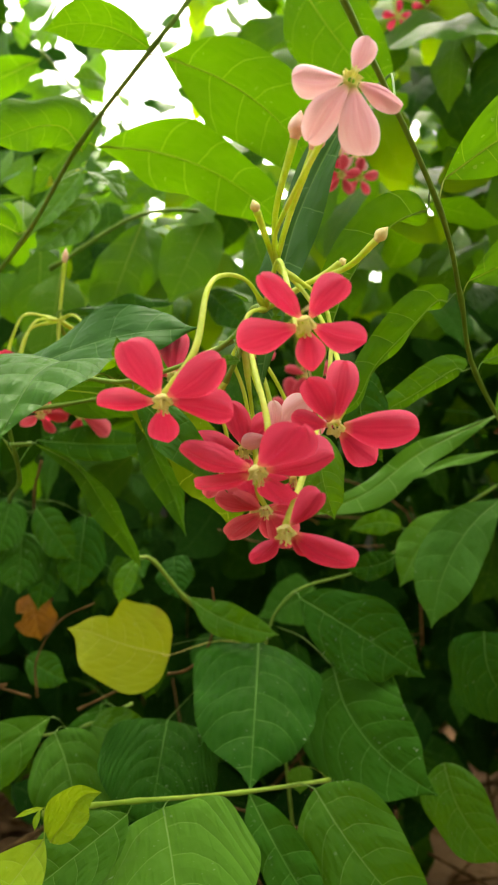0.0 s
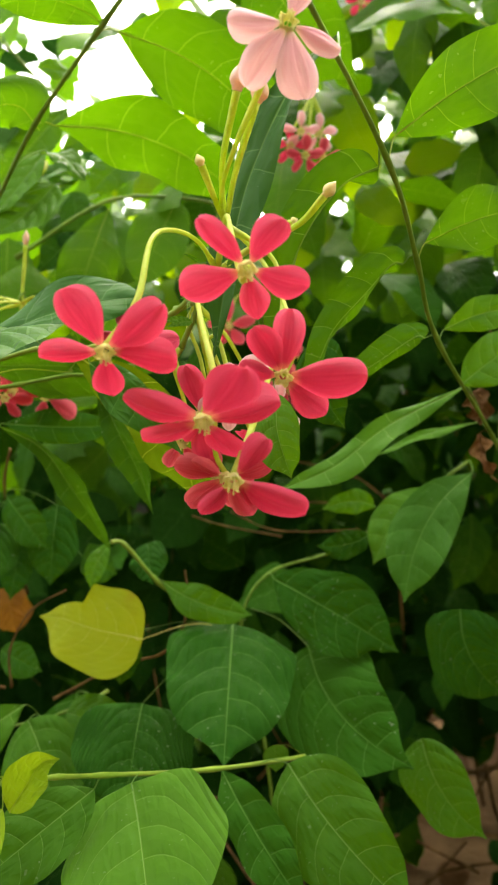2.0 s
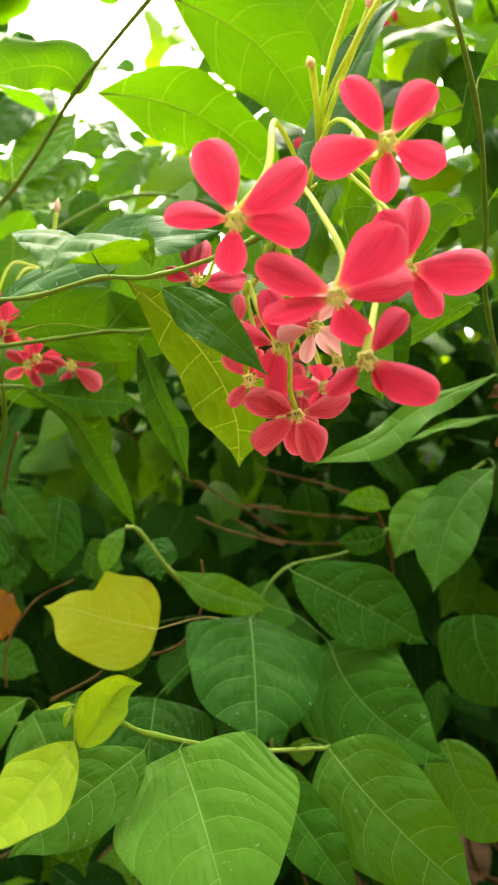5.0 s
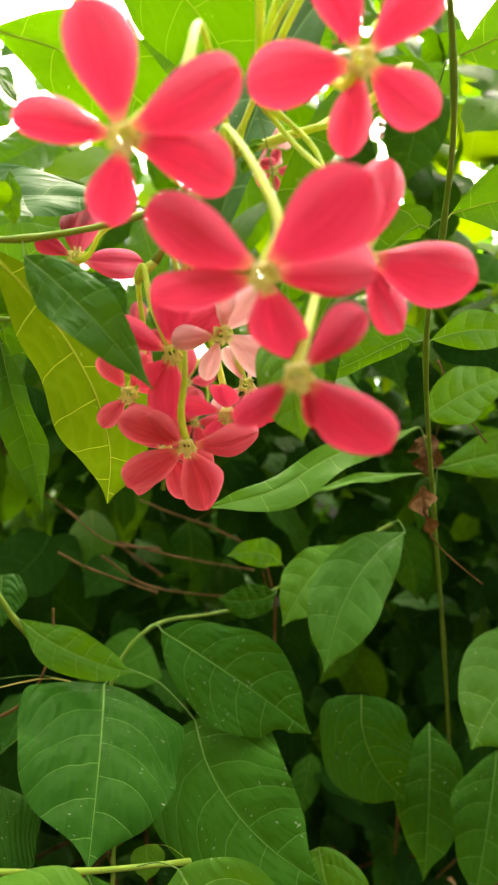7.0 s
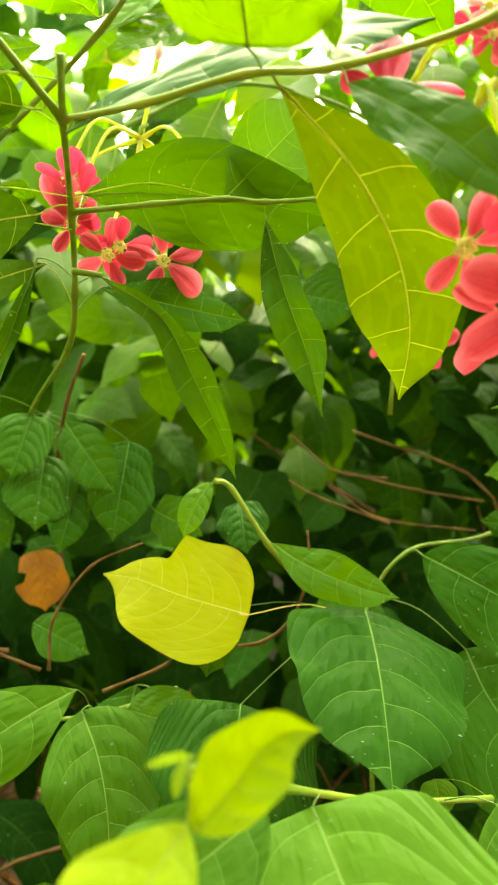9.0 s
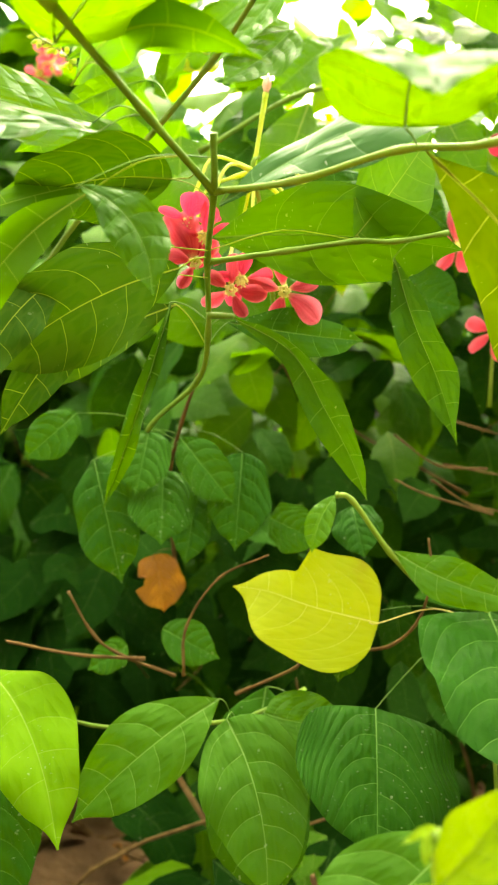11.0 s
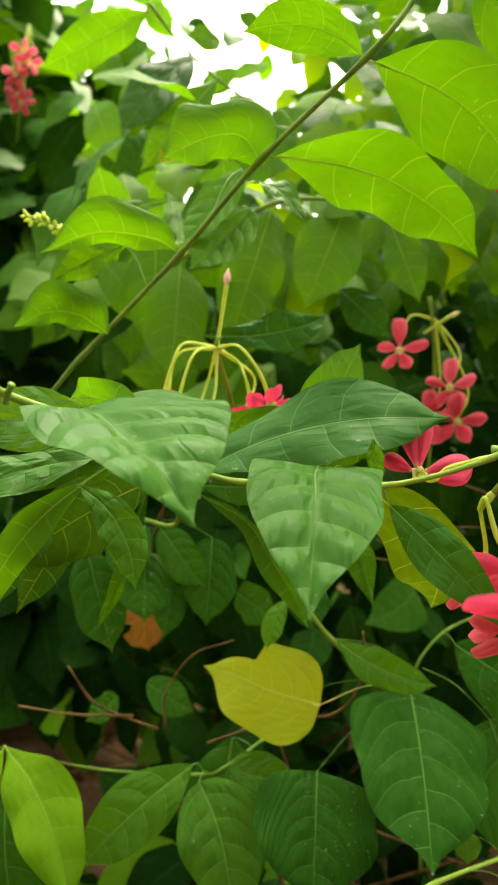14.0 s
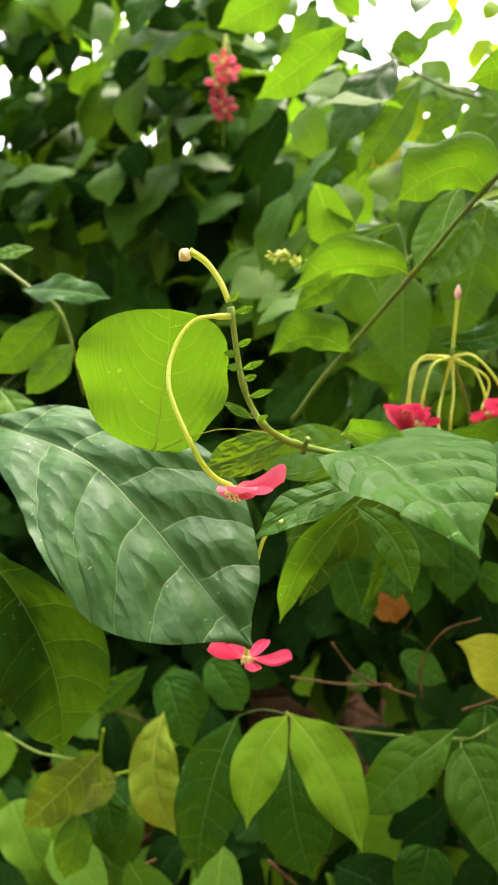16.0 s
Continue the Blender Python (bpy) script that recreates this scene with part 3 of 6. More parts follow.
stem(BR, STEM, [(-0.0098, 0.287, 0.8342), (-0.0021, 0.282, 0.835), (-0.0082, 0.288, 0.8212)], 0.0012, 0.0009, "side_stem")
leaf(BR, SHEEN, (-0.1057, 0.325, 0.8169), (-0.019, 0.3033, 0.8425), (-0.3588, -0.6836, 0.6356), 0.0330, 0.60, -0.066, 0.05, 0.06, 0.03, root=(-0.1034, 0.3252, 0.8214))
blade(BR, SUNNY, [(-0.0617, 0.2940, 0.8262), (-0.0637, 0.2770, 0.8268), (-0.0647, 0.2583, 0.8235), (-0.0660, 0.2430, 0.8165), (-0.0680, 0.2212, 0.8008)], (0.05, -0.1, 1), (0.05, -0.5, 0.85), 0.0195, 0.0195, peak=0.32, foot=0.45, fold=(0.14, 0.14), curl=(-0.2, -0.1), quilt=0.012, root=(-0.0578, 0.2981, 0.8231))
leaf(BR, OLIVE, (-0.0537, 0.3078, 0.8254), (-0.0084, 0.365, 0.7615), (-0.0441, -0.7282, -0.684), 0.0319, 0.52, -0.140, 0.05, 0.05, 0.03, root=(-0.0578, 0.2981, 0.8231))
leaf(BR, HANGING, (-0.0402, 0.287, 0.8167), (-0.0069, 0.265, 0.7838), (-0.4026, -0.8952, 0.1912), 0.0149, 0.34, -0.023, 0.06, 0.12, 0.03, root=(-0.0417, 0.2902, 0.8219))
leaf(BR, FRESH, (-0.0461, 0.285, 0.8368), (-0.0432, 0.287, 0.8235), (-0.067, -0.9842, -0.1639), 0.0053, 0.45, 0.023, 0.06, 0.12, 0.03, root=(-0.0438, 0.2912, 0.822))
leaf(BR, HANGING, (-0.1142, 0.4, 0.8283), (-0.0279, 0.385, 0.8221), (-0.1708, -0.6985, -0.6949), 0.0373, 0.54, -0.064, 0.05, 0.12, 0.03, root=(-0.1136, 0.3835, 0.8078))
leaf(BR, UNDER, (-0.0656, 0.375, 0.8221), (-0.0369, 0.4, 0.868), (0.5621, -0.8216, 0.0954), 0.0284, 0.45, -0.006, 0.06, 0.12, 0.03, root=(-0.1122, 0.367, 0.8154))
stem(BR, VINE, [(-0.1133, 0.3764, 0.8138), (-0.0875, 0.37, 0.8165), (-0.0652, 0.37, 0.8202), (-0.0529, 0.37, 0.8204), (-0.035, 0.375, 0.825)], 0.001, 0.0008, "side_stem")
blade(BR, HANGING, [(-0.0522, 0.3750, 0.8163), (-0.0449, 0.3780, 0.7964), (-0.0354, 0.3800, 0.7758), (-0.0291, 0.3800, 0.7561)], (-0.5, -0.75, 0.45), (-0.5, -0.75, 0.45), 0.0080, 0.0080, peak=0.45, fold=(0.35, 0.35), root=(-0.0457, 0.372, 0.8222))
stem(BR, VINE, [(-0.114, 0.39, 0.7987), (-0.1051, 0.395, 0.7994)], 0.0012, 0.001, "side_stem")
blade(BR, HANGING, [(-0.1069, 0.4000, 0.8005), (-0.0844, 0.4000, 0.7879), (-0.0715, 0.4050, 0.7681), (-0.0615, 0.4100, 0.7514), (-0.0542, 0.4150, 0.7351)], (0.2, -0.5, -0.85), (-0.5, -0.75, 0.45), 0.0072, 0.0072, peak=0.6, fold=(0.3, 0.3), root=(-0.1143, 0.3976, 0.7956))
leaf(BR, GREEN, (-0.1088, 0.42, 0.8012), (-0.0534, 0.45, 0.7998), (0.4762, -0.8743, 0.0938), 0.0185, 0.45, 0.029, 0.06, 0.12, 0.03, root=(-0.117, 0.412, 0.7877))
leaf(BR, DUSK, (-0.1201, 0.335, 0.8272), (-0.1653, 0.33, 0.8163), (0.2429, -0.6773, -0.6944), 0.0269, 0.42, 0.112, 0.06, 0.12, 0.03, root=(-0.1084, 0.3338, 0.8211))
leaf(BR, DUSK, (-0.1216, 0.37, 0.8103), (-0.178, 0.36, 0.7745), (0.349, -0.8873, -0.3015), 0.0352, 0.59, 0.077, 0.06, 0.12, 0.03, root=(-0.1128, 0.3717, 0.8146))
leaf(BR, FRESH, (-0.1397, 0.309, 0.8165), (-0.1178, 0.2928, 0.7863), (-0.0473, -0.8947, 0.4441), 0.0140, 0.56, -0.126, 0.04, 0.12, 0.03, root=(-0.1076, 0.3224, 0.829))
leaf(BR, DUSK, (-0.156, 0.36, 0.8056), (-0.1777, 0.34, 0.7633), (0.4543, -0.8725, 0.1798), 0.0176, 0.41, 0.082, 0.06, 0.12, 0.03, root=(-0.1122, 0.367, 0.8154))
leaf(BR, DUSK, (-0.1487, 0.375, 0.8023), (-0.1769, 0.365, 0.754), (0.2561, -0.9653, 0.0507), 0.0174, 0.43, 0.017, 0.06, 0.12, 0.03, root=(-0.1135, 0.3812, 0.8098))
leaf(BR, GREEN, (-0.1279, 0.4, 0.8048), (-0.1571, 0.43, 0.7256), (0.1221, -0.9123, -0.3909), 0.0077, 0.44, -0.004, 0.1, 0.4, 0.03, root=(-0.1142, 0.3953, 0.7977))
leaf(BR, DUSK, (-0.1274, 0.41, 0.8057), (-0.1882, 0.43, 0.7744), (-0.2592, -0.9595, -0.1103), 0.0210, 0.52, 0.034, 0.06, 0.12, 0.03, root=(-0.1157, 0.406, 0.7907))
leaf(BR, GREEN, (0.0483, 0.335, 0.83), (0.0533, 0.325, 0.7921), (-0.4446, -0.8788, 0.173), 0.0238, 0.47, 0.122, 0.06, 0.12, 0.03)
flower(BR, RED, (-0.0216, 0.204, 0.8107), (0, -0.6816, -0.7317), (116, 42, -10, -90, -178), (0.0186, 0.0194, 0.0178, 0.0146, 0.0160), [(-0.0137, 0.207, 0.8235), (-0.011, 0.218, 0.841), (-0.0067, 0.235, 0.8482), (-0.0002, 0.255, 0.85), (0.0054, 0.268, 0.8437)])
flower(BR, RED, (0.0138, 0.2, 0.8295), (0, -0.6816, -0.7317), (133, 54, -21, -82, -152), (0.0164, 0.0153, 0.0162, 0.0155, 0.0185), [(0.0126, 0.205, 0.8275), (0.0103, 0.222, 0.8436), (0.0091, 0.24, 0.8534), (0.0078, 0.255, 0.8536), (0.0054, 0.268, 0.8437)])
flower(BR, RED, (0.0021, 0.2037, 0.7931), (0, -0.6816, -0.7317), (160, 62, 3, -60, -149), (0.0201, 0.0223, 0.0194, 0.0178, 0.0183), [(0.0049, 0.208, 0.8034), (0.0014, 0.222, 0.8206), (-0.0007, 0.24, 0.8352), (0.0011, 0.255, 0.8409), (0.0054, 0.268, 0.8437)])
flower(BR, RED, (0.0229, 0.218, 0.8043), (0, -0.9023, -0.4311), (119, 83, 1, -44, 162), (0.0156, 0.0175, 0.0219, 0.0173, 0.0120), [(0.0262, 0.222, 0.8129), (0.0244, 0.245, 0.8312), (0.0179, 0.262, 0.8478), (0.0085, 0.262, 0.8569)])
flower(BR, RED, (0.0091, 0.204, 0.778), (0, -0.8645, -0.5026), (51, -29, -46, -134), (0.0137, 0.0203, 0.0120, 0.0120), [(0.016, 0.222, 0.7953), (0.0241, 0.245, 0.8208), (0.0237, 0.258, 0.8437), (0.0085, 0.262, 0.8569)])
flower(BR, CORAL, (0.006, 0.2936, 0.7761), (0, -0.7507, -0.6606), (169, 11, -65, -132, 149), (0.0184, 0.0195, 0.0224, 0.0199, 0.0134), [(0.0029, 0.288, 0.7834), (0.0022, 0.285, 0.7944), (-0.0016, 0.287, 0.817), (-0.0057, 0.286, 0.8295), (-0.0021, 0.282, 0.835)])
flower(BR, RED, (-0.0015, 0.285, 0.7978), (0, -0.8, -0.6), (103, 52, -83, 167, -119), (0.0191, 0.0178, 0.0183, 0.0180, 0.0120), [(-0.0077, 0.285, 0.8086), (-0.0111, 0.287, 0.8195), (-0.0122, 0.289, 0.8153), (-0.0082, 0.288, 0.8212)])
flower(BR, PINK, (0.0091, 0.278, 0.8025), (0.1002, -0.9016, -0.4208), (51, -17, -98, -162, 95), (0.0176, 0.0183, 0.0120, 0.0120, 0.0120), [(0.0074, 0.284, 0.8139), (0.0043, 0.287, 0.8247), (0.0003, 0.287, 0.8246), (-0.0021, 0.282, 0.835)])
flower(BR, RED, (0.017, 0.3, 0.7875), (0, -0.3522, -0.9359), (110, 4, 177, -36, -103), (0.0146, 0.0144, 0.0131, 0.0160, 0.0122), [(0.0128, 0.297, 0.7988), (0.0055, 0.293, 0.8133), (0.0006, 0.289, 0.8263), (-0.0021, 0.282, 0.835)])
flower(BR, PINK, (0.0237, 0.312, 0.7981), (0.1002, -0.9016, -0.4208), (69, -25, 128, -139, -71), (0.0120, 0.0120, 0.0120, 0.0120, 0.0120), [(0.0178, 0.305, 0.8074), (0.0077, 0.295, 0.8257), (-0.0021, 0.282, 0.835)])
flower(BR, CORAL, (-0.0098, 0.3, 0.7888), (-0.0995, -0.796, -0.597), (140, 29, -69, -118, 78), (0.0120, 0.0120, 0.0120, 0.0120, 0.0120), [(-0.0078, 0.295, 0.8009), (-0.0116, 0.29, 0.8165), (-0.0082, 0.288, 0.8212)])
flower(BR, CORAL, (0.0025, 0.307, 0.7755), (0, -0.7507, -0.6606), (158, -13, -52, -105, 95), (0.0131, 0.0140, 0.0161, 0.0181, 0.0120), [(0.0029, 0.3, 0.7856), (0.0022, 0.295, 0.8024), (-0.0021, 0.282, 0.835)])
flower(BR, RED, (-0.0283, 0.305, 0.8238), (0.1103, -0.9372, 0.3308), (85, 12, 153), (0.0202, 0.0184, 0.0121), [(-0.0248, 0.297, 0.8233), (-0.0214, 0.29, 0.8285), (-0.0105, 0.283, 0.8325)])
flower(BR, PINK, (0.0256, 0.205, 0.8908), (0.1014, -0.9832, 0.152), (69, -18, -75, -124, -175), (0.0120, 0.0145, 0.0189, 0.0183, 0.0153), [(0.0179, 0.212, 0.8766), (0.0117, 0.224, 0.8672), (0.0076, 0.244, 0.8613), (0.0085, 0.262, 0.8569)])
bud(BR, BUD, (0.0145, 0.228, 0.8927), [(0.0128, 0.23, 0.8855), (0.008, 0.245, 0.8692), (0.0085, 0.262, 0.8569)], 0.0026, label="pale pink closed bud")
bud(BR, BUD, (0.0208, 0.232, 0.89), [(0.0183, 0.233, 0.8833), (0.0119, 0.245, 0.8674), (0.0085, 0.262, 0.8569)], 0.0026)
bud(BR, PALE_BUD, (0.001, 0.235, 0.8698), [(0.0023, 0.236, 0.8667), (0.0053, 0.246, 0.861), (0.0085, 0.262, 0.8569)], 0.0015)
bud(BR, PALE_BUD, (0.0425, 0.25, 0.866), [(0.0391, 0.252, 0.8622), (0.0316, 0.262, 0.8563), (0.018, 0.268, 0.8516), (0.0054, 0.268, 0.8437)], 0.002)
bud(BR, PALE_BUD, (0.0322, 0.27, 0.8604), [(0.03, 0.27, 0.8593), (0.0244, 0.27, 0.8554), (0.0054, 0.268, 0.8437)], 0.0014)
leaf(BR, FRESH, (-0.0002, 0.266, 0.8456), (-0.0055, 0.258, 0.8471), (0.6943, -0.5498, -0.4643), 0.0012, 0.25, 0.044, 0.06, 0.12, 0.0, root=(0.0057, 0.2674, 0.845))
leaf(BR, FRESH, (0.0081, 0.266, 0.8419), (0.0105, 0.258, 0.8426), (-0.7553, -0.2814, -0.5919), 0.0026, 0.25, -0.047, 0.06, 0.12, 0.0, root=(0.0054, 0.268, 0.8437))
leaf(BR, FRESH, (0.0086, 0.266, 0.845), (0.0114, 0.258, 0.8435), (-0.9449, -0.3273, -0.0005), 0.0023, 0.25, -0.071, 0.06, 0.12, 0.0, root=(0.006, 0.2668, 0.8463))
leaf(BR, FRESH, (-0.0029, 0.266, 0.8267), (-0.0109, 0.258, 0.8239), (0.6902, -0.7174, 0.0949), 0.0027, 0.25, 0.051, 0.06, 0.12, 0.0, root=(-0.0057, 0.2798, 0.8376))
leaf(BR, FRESH, (-0.0006, 0.266, 0.834), (-0.0064, 0.258, 0.8328), (0.8089, -0.5857, -0.0504), 0.0024, 0.25, 0.061, 0.06, 0.12, 0.0, root=(0.0054, 0.268, 0.8437))
leaf(BR, FRESH, (0.0039, 0.266, 0.846), (0.0025, 0.258, 0.8471), (0.4228, -0.1953, -0.8849), 0.0002, 0.25, 0.033, 0.06, 0.12, 0.0, root=(0.006, 0.2668, 0.8463))
leaf(BR, FRESH, (0.0081, 0.266, 0.839), (0.0105, 0.258, 0.8399), (-0.7279, -0.296, -0.6185), 0.0029, 0.25, -0.068, 0.06, 0.12, 0.0, root=(0.0054, 0.268, 0.8437))
leaf(BR, FRESH, (-0.0042, 0.266, 0.8272), (-0.0136, 0.258, 0.8257), (0.6537, -0.7562, -0.0289), 0.0023, 0.25, 0.039, 0.06, 0.12, 0.0, root=(-0.0057, 0.2798, 0.8376))
leaf(BR, FRESH, (0.0007, 0.266, 0.8322), (-0.0037, 0.258, 0.8328), (0.8057, -0.4789, -0.3485), 0.0017, 0.25, 0.062, 0.06, 0.12, 0.0, root=(0.0054, 0.268, 0.8437))

# the left inflorescence, almost over

XB = plant("spent_flower_shoot", (-0.1078, 0.329, 0.822), "green shoot with a nearly spent flower spike and large leaves", "plant")
stem(XB, VINE, [(-0.1078, 0.329, 0.822), (-0.1225, 0.303, 0.832), (-0.1376, 0.275, 0.8423)], 0.0010, 0.0009)
stem(XB, STEM, [(-0.1376, 0.275, 0.8423), (-0.1527, 0.262, 0.8496), (-0.16, 0.25, 0.8583), (-0.1645, 0.246, 0.8718), (-0.1652, 0.241, 0.896)], 0.0012, 0.0009, "flower_spike")
stem(XB, VINE, [(-0.1503, 0.2650, 0.8455), (-0.1490, 0.2635, 0.8485), (-0.1476, 0.2620, 0.8508)], 0.0007, 0.0009, "stub", "pale broken side shoot")
flower(XB, CORAL, (-0.1703, 0.243, 0.8383), (0.2513, -0.2513, -0.9347), (57, -60, -97), (0.0240, 0.0240, 0.0240), [(-0.174, 0.235, 0.8445), (-0.1762, 0.225, 0.8556), (-0.1818, 0.225, 0.873), (-0.1817, 0.232, 0.8845), (-0.1761, 0.238, 0.8929), (-0.1651, 0.241, 0.8934)])
flower(XB, RED, (-0.1841, 0.292, 0.7593), (0, -0.0995, -0.995), (-180, 10, -75, -136, 61), (0.0163, 0.0189, 0.0159, 0.0168, 0.0120), [(-0.1825, 0.292, 0.7699), (-0.1778, 0.29, 0.7938), (-0.1716, 0.288, 0.8102), (-0.1627, 0.28, 0.8176)])
bud(XB, PALE_BUD, (-0.1794, 0.238, 0.9114), [(-0.176, 0.238, 0.914), (-0.1715, 0.24, 0.9102), (-0.1678, 0.241, 0.904), (-0.1656, 0.241, 0.8977)], 0.0022, label="withered cream flower end")
leaf(XB, FRESH, (-0.1653, 0.243, 0.8977), (-0.161, 0.238, 0.9007), (-0.3706, -0.6918, -0.6198), 0.0015, 0.51, 0.010, 0.06, 0.12, 0, root=(-0.1652, 0.241, 0.896))
leaf(XB, FRESH, (-0.1647, 0.243, 0.8942), (-0.1566, 0.238, 0.8956), (-0.4958, -0.8504, -0.176), 0.0023, 0.51, 0.003, 0.06, 0.12, 0, root=(-0.1652, 0.2415, 0.8936))
leaf(XB, FRESH, (-0.1646, 0.243, 0.8836), (-0.1581, 0.238, 0.886), (-0.5123, -0.8083, -0.2904), 0.0022, 0.51, -0.009, 0.06, 0.12, 0, root=(-0.1649, 0.2435, 0.8839))
leaf(XB, FRESH, (-0.1637, 0.243, 0.8765), (-0.1547, 0.238, 0.8792), (-0.4381, -0.8836, -0.1653), 0.0023, 0.50, 0.008, 0.06, 0.12, 0, root=(-0.1647, 0.245, 0.8767))
leaf(XB, FRESH, (-0.1632, 0.243, 0.8734), (-0.1577, 0.238, 0.8748), (-0.6443, -0.7513, -0.1427), 0.0024, 0.51, 0.014, 0.06, 0.12, 0, root=(-0.1646, 0.2455, 0.8742))
leaf(XB, FRESH, (-0.1622, 0.243, 0.8675), (-0.1527, 0.238, 0.8701), (-0.4412, -0.8923, -0.0956), 0.0023, 0.49, -0.010, 0.06, 0.12, 0, root=(-0.1632, 0.2472, 0.8678))
leaf(XB, FRESH, (-0.1618, 0.243, 0.8621), (-0.1701, 0.238, 0.8672), (0.4985, -0.8664, -0.0307), 0.0023, 0.50, 0.011, 0.06, 0.12, 0, root=(-0.1618, 0.2484, 0.8637))
leaf(XB, FRESH, (-0.1609, 0.243, 0.8608), (-0.1685, 0.238, 0.8653), (0.5349, -0.8438, -0.0438), 0.0023, 0.50, 0.000, 0.06, 0.12, 0, root=(-0.1614, 0.2488, 0.8624))
leaf(XB, FRESH, (-0.1601, 0.243, 0.8596), (-0.1551, 0.238, 0.8624), (-0.5679, -0.7528, -0.3329), 0.0021, 0.51, -0.010, 0.06, 0.12, 0, root=(-0.1609, 0.2492, 0.861))
leaf(XB, FRESH, (-0.1648, 0.243, 0.881), (-0.1679, 0.238, 0.8824), (0.8217, -0.5482, -0.156), 0.0024, 0.48, 0.017, 0.06, 0.12, 0, root=(-0.1648, 0.244, 0.8815))
leaf(XB, FRESH, (-0.1642, 0.243, 0.8771), (-0.1674, 0.238, 0.878), (0.8392, -0.5394, -0.0686), 0.0025, 0.52, -0.001, 0.06, 0.12, 0, root=(-0.1647, 0.245, 0.8767))
blade(XB, GLOSSY, [(-0.2833, 0.2850, 0.8595), (-0.2408, 0.2800, 0.8447), (-0.2155, 0.2750, 0.8229), (-0.1912, 0.2680, 0.7959), (-0.1726, 0.2600, 0.7767)], (0, -0.45, 0.9), (0, -0.5, 0.87), 0.0422, 0.0348, peak=0.62, quilt=0.018)
blade(XB, UNDER, [(-0.2027, 0.2620, 0.8485), (-0.1981, 0.2600, 0.8666), (-0.1926, 0.2570, 0.8839), (-0.1898, 0.2540, 0.8974)], (0.1, -0.95, -0.25), (0.1, -0.85, -0.5), 0.0220, 0.0297, peak=0.68, foot=0.5, blunt=True, wave=0.03, curl=(0.1, -0.15), root=(-0.1550, 0.2590, 0.8530))
blade(XB, SUNNY, [(-0.1407, 0.2870, 0.8411), (-0.1253, 0.2655, 0.8430), (-0.1112, 0.2400, 0.8375), (-0.1033, 0.2275, 0.8336), (-0.0943, 0.2166, 0.8224)], (0.05, -0.1, 1), (0.1, -0.25, 0.95), 0.0225, 0.0300, peak=0.42, foot=0.75, fold=(0.16, 0.24), curl=(-0.25, 0.0), quilt=0.012, root=(-0.1376, 0.275, 0.8423))
leaf(XB, UNDER, (-0.1441, 0.315, 0.8442), (-0.0923, 0.27, 0.8288), (-0.6754, -0.679, -0.2877), 0.0131, 0.27, -0.140, 0.06, 0.12, 0.03, root=(-0.1300, 0.2892, 0.8371))
leaf(XB, SUNNY, (-0.1419, 0.33, 0.8406), (-0.1797, 0.3, 0.8385), (0.5582, -0.7298, 0.3947), 0.0233, 0.47, -0.066, 0.06, 0.12, 0.03, root=(-0.1225, 0.303, 0.832))
leaf(XB, UNDER, (-0.116, 0.34, 0.8293), (-0.1803, 0.32, 0.8074), (0.1481, -0.9072, 0.3939), 0.0129, 0.49, 0.020, 0.06, 0.12, 0.03, root=(-0.1100, 0.3250, 0.8235))
leaf(XB, SUNNY, (-0.1505, 0.262, 0.8534), (-0.1855, 0.262, 0.8419), (-0.0752, -0.9704, 0.2293), 0.0145, 0.57, -0.031, 0.06, 0.12, 0.03, root=(-0.1534, 0.2608, 0.8505))
leaf(XB, SUNNY, (-0.1333, 0.3, 0.8264), (-0.1738, 0.275, 0.8116), (0.0985, -0.6194, 0.7788), 0.0174, 0.42, 0.045, 0.06, 0.12, 0.03, root=(-0.1225, 0.303, 0.832))
leaf(XB, UNDER, (-0.1376, 0.315, 0.8175), (-0.1752, 0.315, 0.7647), (-0.0235, -0.9996, 0.0167), 0.0136, 0.45, 0.087, 0.06, 0.12, 0.03, root=(-0.1150, 0.3160, 0.8270))
leaf(XB, GREEN, (-0.282, 0.27, 0.8105), (-0.2754, 0.3, 0.7081), (0.6891, -0.7063, -0.1624), 0.0473, 0.56, -0.076, 0.06, 0.12, 0.03)
leaf(XB, GREEN, (-0.2958, 0.27, 0.821), (-0.2862, 0.29, 0.7327), (0.6356, -0.765, -0.1041), 0.0358, 0.53, -0.060, 0.06, 0.12, 0.03)
leaf(XB, GREEN, (-0.1098, 0.46, 0.8714), (-0.0444, 0.5, 0.8853), (0.4454, -0.8375, 0.3165), 0.0216, 0.58, 0.073, 0.06, 0.12, 0.03)

# the slanting shoot in front of the sky

TS = plant("climbing_shoot", (-0.1702, 0.45, 0.8579), "slanting green creeper shoot with paired backlit leaves", "plant")
stem(TS, VINE, [(-0.1952, 0.47, 0.832), (-0.1726, 0.46, 0.8578), (-0.1201, 0.4356, 0.9085), (-0.0829, 0.3957, 0.9434), (-0.0424, 0.3615, 0.9752), (-0.0251, 0.36, 0.9975), (-0.0051, 0.35, 1.0283)], 0.0013, 0.001)
leaf(TS, UNDER, (-0.0388, 0.375, 0.977), (0.036, 0.42, 0.9332), (0.1043, -0.7771, -0.6207), 0.0438, 0.37, -0.123, 0.06, 0.12, 0.03, root=(-0.0464, 0.3649, 0.9721))
leaf(TS, UNDER, (-0.0761, 0.41, 0.9486), (0.0225, 0.44, 0.9114), (0.0669, -0.8557, -0.5131), 0.0377, 0.40, -0.130, 0.06, 0.12, 0.03, root=(-0.0829, 0.3957, 0.9434))
